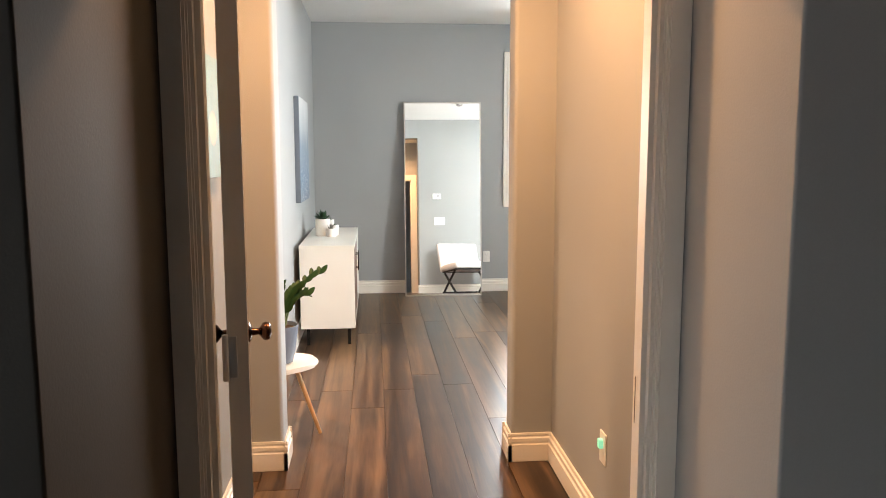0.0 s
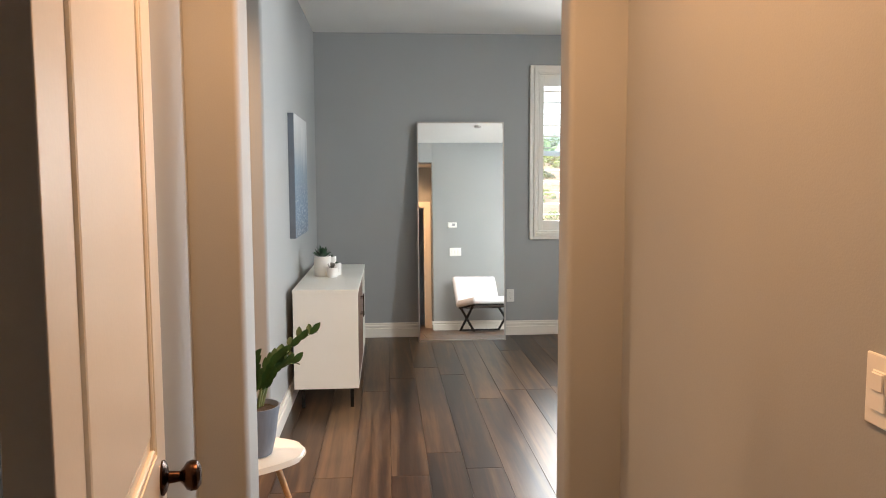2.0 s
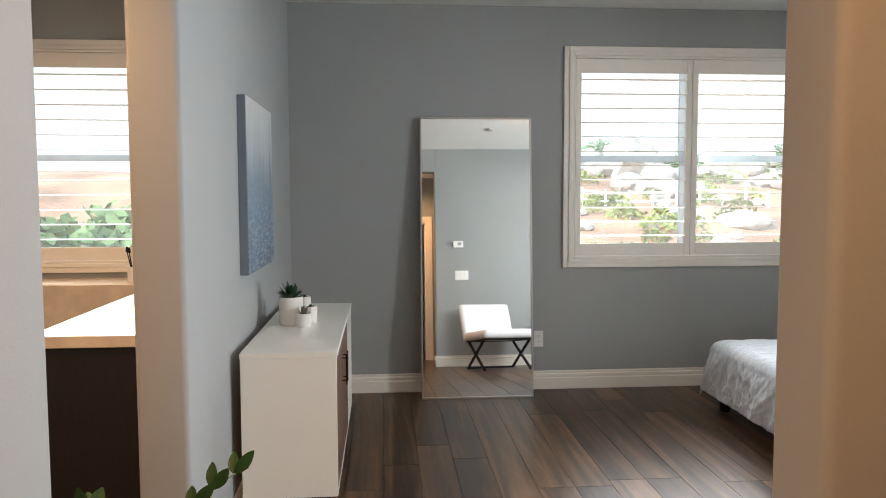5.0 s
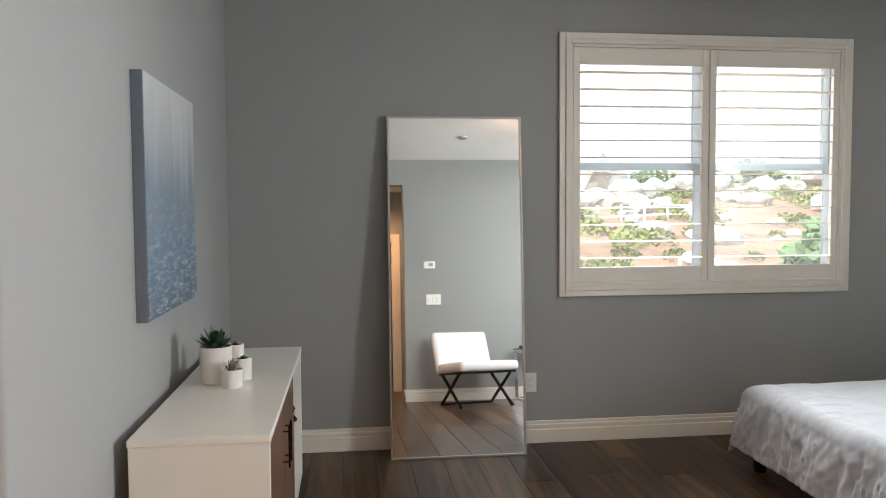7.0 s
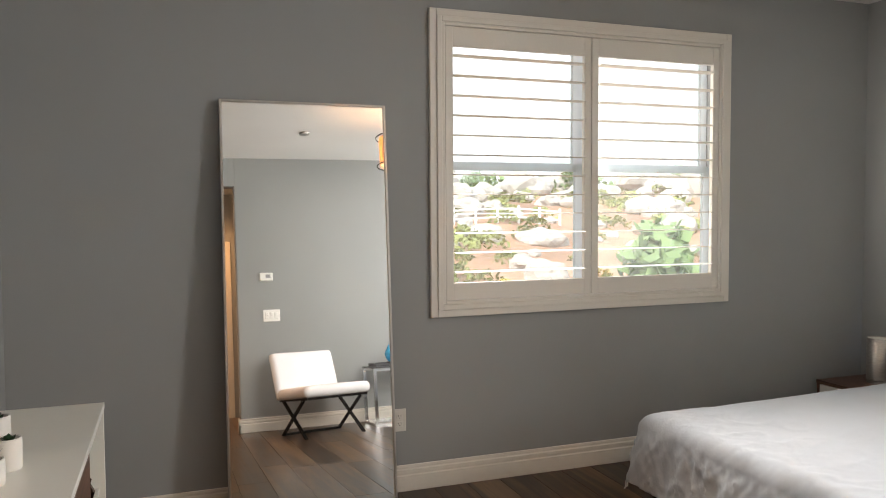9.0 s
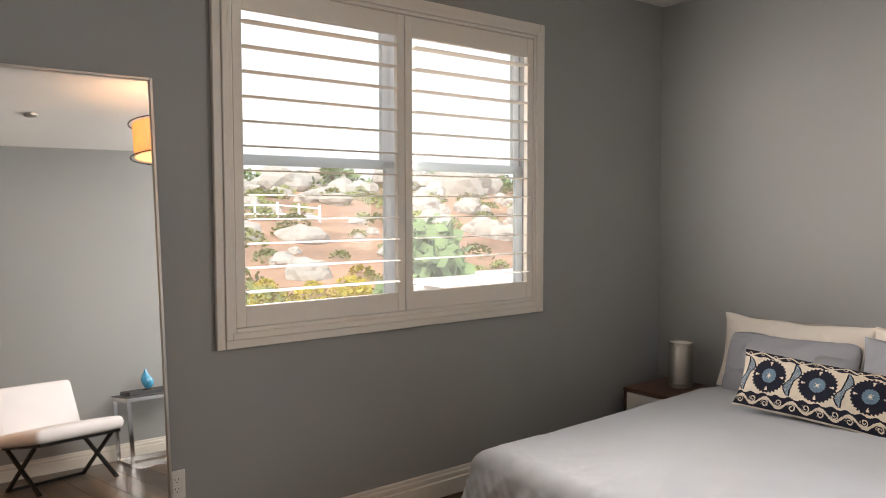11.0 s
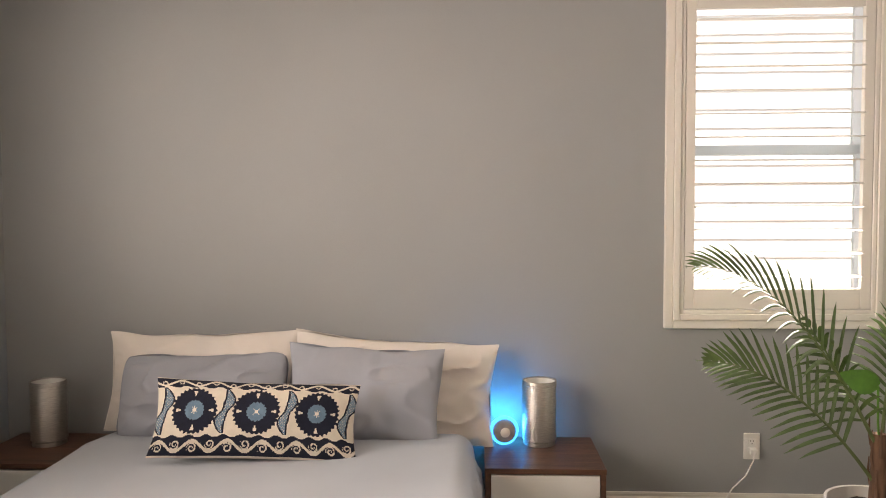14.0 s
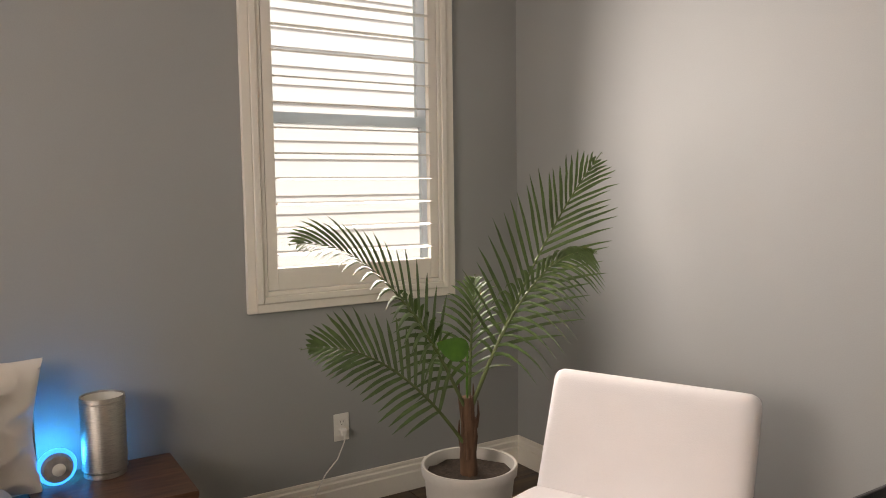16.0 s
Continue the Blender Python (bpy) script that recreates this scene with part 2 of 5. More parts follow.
# entry hall between the door and the bedroom
HE, HW, DY0, DY1 = 0.465, -0.93, 0.03, 0.115
JX0, JX1, DH = -0.703, 0.246, 2.06
bm = bmesh.new()
box(bm, HE, HE + 0.12, DY1, YS - 0.145, -0.1, HC)
setting("wall_hall_east", bm, WALL, "painted hall wall with a light switch")
bm = bmesh.new()
box(bm, HW - 0.12, HW, DY1, YS - 0.145, -0.1, HC)
setting("wall_hall_west", bm, WALL, "painted hall wall with a small picture")
bm = bmesh.new()
box(bm, HW - 0.12, JX0, DY0, DY1, -0.1, HC)
box(bm, JX1, HE + 0.12, DY0, DY1, -0.1, HC)
box(bm, JX0, JX1, DY0, DY1, DH, HC)
setting("wall_door", bm, WALL, "painted wall round the bedroom door opening")

# the dim landing before the door
AX0, AX1, AYL, AYR = -0.748, 0.290, -0.57, -0.385
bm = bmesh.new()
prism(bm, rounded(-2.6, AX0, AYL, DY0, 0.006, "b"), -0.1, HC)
setting("wall_landing_west", bm, UMBER, "near-black brown landing wall beside the door", smooth="corners")
bm = bmesh.new()
prism(bm, rounded(AX1, 2.0, AYR, DY0, 0.006, "a"), -0.1, HC)
setting("wall_landing_north", bm, WALL, "dim grey painted landing wall beside the door", smooth="corners")
# unseen west wall; its opening is added to let the landing's daylight in
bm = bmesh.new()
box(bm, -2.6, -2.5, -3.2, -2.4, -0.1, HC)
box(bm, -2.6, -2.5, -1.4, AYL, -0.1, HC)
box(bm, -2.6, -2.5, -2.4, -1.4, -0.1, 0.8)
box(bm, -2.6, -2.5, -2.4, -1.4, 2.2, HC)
setting("wall_landing_opening", bm, WALL, "unseen grey painted landing wall with an opening added for daylight")
bm = bmesh.new()
box(bm, 1.9, 2.0, -3.2, AYR, -0.1, HC)
setting("wall_landing_east", bm, WALL, "dim grey painted end wall of the landing")
bm = bmesh.new()
box(bm, -2.6, 2.0, -3.3, -3.2, -0.1, HC)
setting("wall_landing_south", bm, WALL, "dim grey painted rear wall of the landing")

bm = bmesh.new()
box(bm, BW - T, XE + T, -3.3, YN + T, HC, HC + 0.15)
setting("ceiling", bm, CEIL, "white painted ceiling", "ceiling")

bm = bmesh.new()
box(bm, BW - T, XE + T, -3.3, YN + T, -0.12, -0.012)
floor = setting("floor", bm, DARK, "dark brown wide-plank wood floor", "floor")

# ---- trim and openings ----


def baseboard(a, b, inward, z1=0.135, name="baseboard"):
    """A moulded baseboard from a to b (x, y), proud of the wall towards inward."""
    a, b, n = Vector((*a, 0)), Vector((*b, 0)), Vector((*inward, 0))
    prof = [(0, 0.002), (0.017, 0.002), (0.017, z1 * 0.60), (0.010, z1 * 0.64), (0.010, z1 * 0.69), (0.014, z1 * 0.71), (0.014, z1 * 0.82), (0.007, z1 * 0.86), (0.007, z1 * 0.91), (0.010, z1 * 0.93), (0.008, z1), (0, z1)]
    bm = bmesh.new()
    ra = [bm.verts.new(a + n * d + Vector((0, 0, z))) for d, z in prof]
    rb = [bm.verts.new(b + n * d + Vector((0, 0, z))) for d, z in prof]
    k = len(prof)
    for i in range(k):
        bm.faces.new([ra[i], ra[(i + 1) % k], rb[(i + 1) % k], rb[i]])
    bm.faces.new(ra[::-1])
    bm.faces.new(rb)
    return setting(name, bm, TRIM, "white moulded baseboard along the wall foot", "baseboard")


for a, b, n in (
    ((XW, YN), (XE, YN), (0, -1)),
    ((XE, YN), (XE, YS), (-1, 0)),
    ((XE, YS), (OPX1 - 0.017, YS), (0, 1)),
    ((XW, WS - 0.017), (XW, YN), (1, 0)),
    ((XW - 0.17, WS), (XW + 0.017, WS), (0, -1)),
    ((OPX1, YS + 0.017), (OPX1, YS - 0.162), (-1, 0)),
    ((OPX1 - 0.017, YS - 0.145), (HE, YS - 0.145), (0, -1)),
    ((HE, YS - 0.145), (HE, DY1), (-1, 0)),
    ((OPX0, YS - 0.162), (OPX0, YS + 0.052), (1, 0)),
    ((HW, YS - 0.145), (OPX0 + 0.017, YS - 0.145), (0, -1)),
    ((HW, DY1), (HW, YS - 0.145), (1, 0)),
    ((OPX0 + 0.017, YS + 0.035), (-2.2, YS + 0.035), (0, 1)),
    ((AX1, DY0), (AX1, AYR), (-1, 0)),
):
    baseboard(a, b, n)


def casing(x0, x1, top, y, side, x_lo, x_hi):
    """A door casing round an opening on the wall face at y, proud towards side; x_lo and x_hi limit its reach."""
    bm = bmesh.new()
    for a, b, d in ((-0.010, -0.006, 0.008), (-0.006, 0.000, 0.013), (0.000, 0.085, 0.018)):
        y0, y1 = sorted((y, y + side * d))
        lo, hi = max(x0 - b, x_lo), min(x1 + b, x_hi)
        if x0 - a > lo:
            box(bm, lo, x0 - a, y0, y1, 0.0, top + a)
        if x1 + a < hi:
            box(bm, x1 + a, hi, y0, y1, 0.0, top + a)
        box(bm, lo, hi, y0, y1, top + a, top + b)
    return setting("trim", bm, TRIM, "white moulded door casing", "trim")


casing(JX0, JX1, DH, DY0, -1, AX0 + 0.002, AX1 - 0.002)
casing(JX0, JX1, DH, DY1, 1, HW, HE)
bm = bmesh.new()
box(bm, JX0, JX0 + 0.018, DY0 - 0.004, DY1 + 0.004, 0, DH)
box(bm, JX1 - 0.018, JX1, DY0 - 0.004, DY1 + 0.004, 0, DH)
box(bm, JX0, JX1, DY0 - 0.004, DY1 + 0.004, DH - 0.018, DH)
for x0, x1 in ((JX0 + 0.018, JX0 + 0.030), (JX1 - 0.030, JX1 - 0.018)):
    box(bm, x0, x1, DY0 + 0.012, DY0 + 0.040, 0, DH - 0.018)
setting("door_frame", bm, TRIM, "white painted door jamb with stop", "trim")


bm = bmesh.new()
box(bm, JX1 - 0.0195, JX1 - 0.018, 0.076, 0.104, 0.82, 0.925)
setting("strike_plate", bm, BRONZE, "dark metal strike plate on the jamb", "trim")


def panel_door(m, width, height, thick=0.044):
    """A two-panel door hung at the origin, its leaf along +y, with knobs and hinges."""
    door = thing("door_1", m, "open white two-panel interior door with dark knob", "door", kind="structure")
    bm = bmesh.new()
    s, h = 0.115, thick / 2
    rails = ((0.0, 0.22), (0.78, 0.93), (height - 0.125, height))
    box(bm, -h, h, 0, s, 0, height, 0.002)
    box(bm, -h, h, width - s, width, 0, height, 0.002)
    for z0, z1 in rails:
        box(bm, -h, h, s, width - s, z0, z1)
    for z0, z1 in ((0.22, 0.78), (0.93, height - 0.125)):
        box(bm, -h + 0.010, h - 0.010, s, width - s, z0, z1)
        for sx in (-1, 1):
            x0, x1 = sorted((sx * (h - 0.010), sx * (h - 0.003)))
            box(bm, x0, x1, s + 0.045, width - s - 0.045, z0 + 0.045, z1 - 0.045, 0.006, 2)
            for y0, y1, a, b in ((s, s + 0.014, z0, z1), (width - s - 0.014, width - s, z0, z1), (s, width - s, z0, z0 + 0.014), (s, width - s, z1 - 0.014, z1)):
                xa, xb = sorted((sx * (h - 0.011), sx * (h - 0.002)))
                box(bm, xa, xb, y0, y1, a, b, 0.003, 1)
    part("leaf", bm, DOORP, door)
    for side in (-1, 1):
        bm = bmesh.new()
        lathe(bm, [(0.0, 0.0), (0.032, 0.0), (0.033, 0.004), (0.026, 0.009), (0.012, 0.013), (0.010, 0.032), (0.016, 0.038), (0.026, 0.045), (0.029, 0.054), (0.027, 0.064), (0.018, 0.070), (0.0, 0.072)], 28, cap=False)
        bmesh.ops.remove_doubles(bm, verts=bm.verts, dist=1e-5)
        bm.transform(pose(side * h, width - 0.065, 0.868, 0, side * 90, 0))
        part("door_knob", bm, BRONZE, door, "dark bronze round door knob", True)
    bm = bmesh.new()
    box(bm, -0.012, 0.012, width, width + 0.002, 0.81, 0.925)
    part("latch_plate", bm, BRONZE, door)
    for z in (0.22, 0.98, 1.82):
        bm = bmesh.new()
        lathe(bm, [(0.006, z - 0.05), (0.0065, z - 0.049), (0.0065, z + 0.049), (0.006, z + 0.05)], 12, (-h - 0.004, -0.004))
        box(bm, -h, -h + 0.020, -0.003, 0.0, z - 0.045, z + 0.045, 0.001, 1)
        part("hinge", bm, SILVER, door, smooth=True)
    return door


panel_door(pose(-0.639, 0.122, 0.008, 0, 0, 9.6), 0.79, 2.03)


def vinyl_material():
    """White window vinyl, made mostly translucent to give its backlit face a bloom."""
    m = material("window_vinyl", (0.74, 0.78, 0.80), 0.4, vary=0.03, bump=0)
    nt = m.node_tree
    tl, mx = nt.nodes.new("ShaderNodeBsdfTranslucent"), nt.nodes.new("ShaderNodeMixShader")
    tl.inputs[0].default_value = (0.88, 0.93, 0.95, 1)
    mx.inputs[0].default_value = 0.75
    nt.links.new(nt.nodes["Principled BSDF"].outputs[0], mx.inputs[1])
    nt.links.new(tl.outputs[0], mx.inputs[2])
    nt.links.new(mx.outputs[0], nt.nodes["Material Output"].inputs[0])
    return m


VINYL = vinyl_material()


def louver_mesh(length):
    """A flat elliptical shutter blade along x."""
    bm = bmesh.new()
    prof = [(0.040 * math.cos(a), 0.0034 * math.sin(a)) for a in (2 * math.pi * i / 12 for i in range(12))]
    ra = [bm.verts.new((0, y, z)) for y, z in prof]
    rb = [bm.verts.new((length, y, z)) for y, z in prof]
    for i in range(12):
        bm.faces.new([ra[i], ra[(i + 1) % 12], rb[(i + 1) % 12], rb[i]])
    bm.faces.new(ra[::-1])
    bm.faces.new(rb)
    return mesh_of("louver", bm, TRIM, True)


def shutter_window(name, m, width, z0, z1, panels, label, tilts=(0.5, -1.5), mid=0.5):
    """A window along +x in a wall whose room face is y=0 (room towards -y): frame, shutter panels with blades, sashes and panes."""
    win = thing(name, m, label, "window", kind="structure")
    for a, b, d in ((-0.065, -0.028, 0.022), (-0.028, 0.0, 0.030), (0.0, 0.018, 0.022)):
        bm = bmesh.new()
        for x0, x1, za, zb in ((a, b, z0 + a, z1 - a), (width - b, width - a, z0 + a, z1 - a), (b, width - b, z0 + a, z0 + b), (b, width - b, z1 - b, z1 - a)):
            box(bm, x0, x1, -d, 0.05 if a >= 0 else 0.0, za, zb, 0.003, 1)
        part("window_frame", bm, TRIM, win)
    inner = width - 0.036
    pw = inner / panels
    st, rt = 0.042, 0.098
    for p in range(panels):
        x0 = 0.018 + p * pw + 0.002
        x1 = x0 + pw - 0.004
        za, zb = z0 + 0.021, z1 - 0.021
        bm = bmesh.new()
        box(bm, x0, x0 + st, -0.018, 0.010, za, zb, 0.002, 1)
        box(bm, x1 - st, x1, -0.018, 0.010, za, zb, 0.002, 1)
        box(bm, x0 + st, x1 - st, -0.017, 0.009, za, za + rt - 0.01, 0.002, 1)
        box(bm, x0 + st, x1 - st, -0.017, 0.009, zb - rt, zb, 0.002, 1)
        panel = part("shutter_panel", bm, TRIM, win)
        lo, hi = za + rt - 0.01, zb - rt
        count = round((hi - lo) / 0.1015)
        me = louver_mesh(x1 - x0 - 2 * st - 0.004)
        for i in range(count):
            ob = new("louver", me)
            ob.parent = panel
            ob.matrix_basis = pose(x0 + st + 0.002, -0.004, lo + (i + 0.5) * (hi - lo) / count + 0.005, tilts[p], 0, 0)
    # sashes behind the shutters
    zm = z0 + (z1 - z0) * mid
    for p in range(panels):
        xa, xb = width * p / panels, width * (p + 1) / panels
        for k, (za, zb, y) in enumerate(((z0, zm + 0.02, 0.085), (zm - 0.02, z1, 0.115))):
            bm = bmesh.new()
            box(bm, xa, xa + 0.042, y, y + 0.028, za, zb)
            box(bm, xb - 0.042, xb, y, y + 0.028, za, zb)
            box(bm, xa + 0.042, xb - 0.042, y, y + 0.028, za, za + 0.045)
            box(bm, xa + 0.042, xb - 0.042, y, y + 0.028, zb - 0.042, zb)
            sash = part("sash", bm, VINYL, win)
            bm = bmesh.new()
            box(bm, xa + 0.042, xb - 0.042, y + 0.012, y + 0.016, za + 0.045, zb - 0.042)
            pane = part("pane", bm, glass_mat, sash)
            pane.visible_shadow = False
    bm = bmesh.new()
    box(bm, 0, width, 0.05, 0.16, z0 - 0.004, z0 + 0.004)
    part("window_sill", bm, PLASTIC, win)
    return win


shutter_window("window_1", pose(N1[0], YN, 0), N1[1] - N1[0], N1[2], N1[3], 2, "double window with open white plantation shutters")
shutter_window("window_2", pose(N2[0], YN, 0), N2[1] - N2[0], N2[2], N2[3], 1, "bathroom window with open white plantation shutters")
shutter_window("window_3", pose(XE, E1[1], 0, 0, 0, -90), E1[1] - E1[0], E1[2], E1[3], 1, "tall window with open white plantation shutters beside the bed", (6.0,))

# ---- bedroom things ----


def leaning_mirror():
    w, h = 0.785, 1.965
    mir = thing("floor_mirror", pose(0.357, 6.085, 0.0, -5.0, 0, -0.5), "tall silver-framed mirror leaning on the wall", "mirror")
    bm = bmesh.new()
    box(bm, -w / 2 + 0.008, w / 2 - 0.008, 0.004, 0.010, 0.008, h - 0.008)
    part("glass", bm, mirror_mat, mir)
    bm = bmesh.new()
    for x0, x1, z0, z1 in ((-w / 2, -w / 2 + 0.011, 0, h), (w / 2 - 0.011, w / 2, 0, h), (-w / 2 + 0.011, w / 2 - 0.011, 0, 0.011), (-w / 2 + 0.011, w / 2 - 0.011, h - 0.011, h)):
        box(bm, x0, x1, -0.006, 0.026, z0, z1, 0.0015, 1)
    part("frame", bm, SILVER, mir)
    bm = bmesh.new()
    box(bm, -w / 2 + 0.011, w / 2 - 0.011, 0.012, 0.022, 0.011, h - 0.011)
    part("backing", bm, BLACK, mir)
    return mir


leaning_mirror()


def sideboard():
    """White sideboard: open shelf at the far end, walnut doors, black legs; front faces +x."""
    L, D, Z0, Z1 = 1.455, 0.402, 0.131, 0.758
    sb = thing("sideboard", pose(-0.898, 4.118, 0), "white lacquered sideboard with walnut doors and black metal legs", "sideboard")
    bm = bmesh.new()
    box(bm, 0, D, 0, 0.02, Z0, Z1 - 0.022, 0.001, 1)
    box(bm, 0, D, L - 0.02, L, Z0, Z1 - 0.022, 0.001, 1)
    box(bm, 0, D, 0.02, L - 0.02, Z0, Z0 + 0.02)
    box(bm, 0, 0.008, 0.02, L - 0.02, Z0 + 0.02, Z1 - 0.022)
    box(bm, 0.008, D - 0.02, 0.955, 0.973, Z0 + 0.02, Z1 - 0.022)
    part("carcass", bm, LACQUER, sb)
    bm = bmesh.new()
    box(bm, -0.003, D + 0.003, -0.003, L + 0.003, Z1 - 0.022, Z1, 0.002, 2)
    part("top", bm, LACQUER, sb)
    bm = bmesh.new()
    box(bm, 0.008, D - 0.02, 0.973, L - 0.02, 0.435, 0.453)
    part("shelf", bm, LACQUER, sb)
    for y0, y1, hy in ((0.022, 0.486, 0.450), (0.490, 0.953, 0.526)):
        bm = bmesh.new()
        box(bm, D - 0.019, D - 0.001, y0, y1, Z0 + 0.022, Z1 - 0.025, 0.001, 1)
        door = part("door", bm, WALNUT, sb, "reddish walnut cabinet door")
        bm = bmesh.new()
        tube(bm, [(D + 0.021, hy, 0.505), (D + 0.021, hy, 0.655)], 0.0038, 10)
        tube(bm, [(D - 0.002, hy, 0.525), (D + 0.021, hy, 0.525)], 0.0032, 8)
        tube(bm, [(D - 0.002, hy, 0.635), (D + 0.021, hy, 0.635)], 0.0032, 8)
        part("handle", bm, BRONZE, door, "dark bronze bar handle", True)
    for x in (0.05, D - 0.045):
        for y in (0.05, L - 0.06):
            bm = bmesh.new()
            bar(bm, (x, y, Z0 + 0.001), (x, y, 0), 0.022, 0.022)
            part("leg", bm, BLACK, sb)
    return sb


sideboard()


SLATE = material("slate_canvas_edge", (0.16, 0.19, 0.23), 0.7, vary=0.1, scale=8, bump=0.05, bump_scale=250)


def canvas_picture(name, m, w, h, depth, mat, label):
    """A stretched canvas hanging on a wall: x along the wall, y out of it."""
    pic = thing(name, m, label, "painting")
    bm = bmesh.new()
    box(bm, 0, w, 0.0, depth - 0.002, 0, h, 0.003, 2)
    part("canvas_edge", bm, SLATE, pic, "plain painted canvas edge")
    bm = bmesh.new()
    box(bm, 0.002, w - 0.002, depth - 0.002, depth, 0.002, h - 0.002)
    part("canvas", bm, mat, pic)
    return pic


# ---- fabrics and other materials for things ----
DUVET = material("grey_cotton", (0.51, 0.55, 0.60), 0.9, vary=0.05, scale=3, bump=0.06, bump_scale=350)
GREYPILLOW = material("slate_pillowcase", (0.36, 0.38, 0.42), 0.9, vary=0.06, scale=4, bump=0.06, bump_scale=350)
CREAM = material("cream_pillowcase", (0.80, 0.745, 0.68), 0.9, vary=0.05, scale=4, bump=0.05, bump_scale=350)
BEDDARK = material("dark_bed_base", (0.03, 0.03, 0.033), 0.8, vary=0.2, bump=0.05)
NAVY = material("navy_embroidery", (0.006, 0.008, 0.022), 0.9, vary=0.25, scale=40, bump=0.1, bump_scale=400)
STEELBLUE = material("blue_embroidery", (0.13, 0.22, 0.30), 0.9, vary=0.2, scale=40, bump=0.1, bump_scale=400)
LINEN = material("cream_linen", (0.74, 0.67, 0.56), 0.95, vary=0.08, scale=30, bump=0.1, bump_scale=450)
UPHOL = material("white_upholstery", (0.80, 0.775, 0.785), 0.7, vary=0.03, scale=5, bump=0.03, bump_scale=300)
LEAF = material("palm_leaf", (0.068, 0.122, 0.032), 0.36, vary=0.45, scale=9, bump=0.03, bump_scale=60)
YOUNG = material("young_palm_leaf", (0.065, 0.20, 0.018), 0.7, vary=0.3, scale=14, bump=0.03, bump_scale=60)
RACHIS = material("palm_stem", (0.10, 0.14, 0.045), 0.5, vary=0.3, scale=12, bump=0.03)
BARK = material("palm_fibre", (0.12, 0.065, 0.038), 0.9, vary=0.5, scale=25, bump=0.15, bump_scale=70, stretch=(1, 1, 0.25))
ZZLEAF = material("glossy_leaf", (0.018, 0.050, 0.010), 0.5, vary=0.4, scale=10, bump=0.01)
ZZLEAF.node_tree.nodes["Principled BSDF"].inputs["Specular IOR Level"].default_value = 0.22
SUCC = material("succulent_leaf", (0.020, 0.060, 0.025), 0.4, vary=0.4, scale=20, bump=0.01)
DRYSUCC = material("grey_succulent", (0.22, 0.21, 0.17), 0.7, vary=0.3, scale=20, bump=0.02)
BLUEPOT = material("blue_grey_glaze", (0.13, 0.155, 0.20), 0.5, vary=0.25, scale=14, bump=0.05, bump_scale=50, stretch=(1, 1, 0.2))
OAK = material("light_oak", (0.46, 0.27, 0.12), 0.45, vary=0.25, scale=10, bump=0.02, bump_scale=80, stretch=(6, 6, 1))
STONE = material("counter_stone", (0.66, 0.58, 0.46), 0.25, vary=0.15, scale=8, bump=0.005)
ESPRESSO = material("espresso_wood", (0.012, 0.008, 0.006), 0.5, vary=0.4, scale=8, bump=0.02, stretch=(8, 1, 1))
POTWHITE = material("pale_planter", (0.62, 0.60, 0.56), 0.55, vary=0.06, scale=10, bump=0.03, bump_scale=60)
AQUA = material("aqua_glass", (0.05, 0.33, 0.55), 0.12, vary=0.3, scale=25, bump=0.02, coat=0.5)
LED = glow("blue_led", (0.005, 0.30, 1.0), 1.7)
DARKTRAY = material("dark_tray", (0.06, 0.06, 0.065), 0.4, vary=0.3, scale=20, bump=0.03)
MESHGREY = material("speaker_mesh", (0.30, 0.30, 0.31), 0.6, vary=0.15, scale=60, bump=0.08, bump_scale=300)


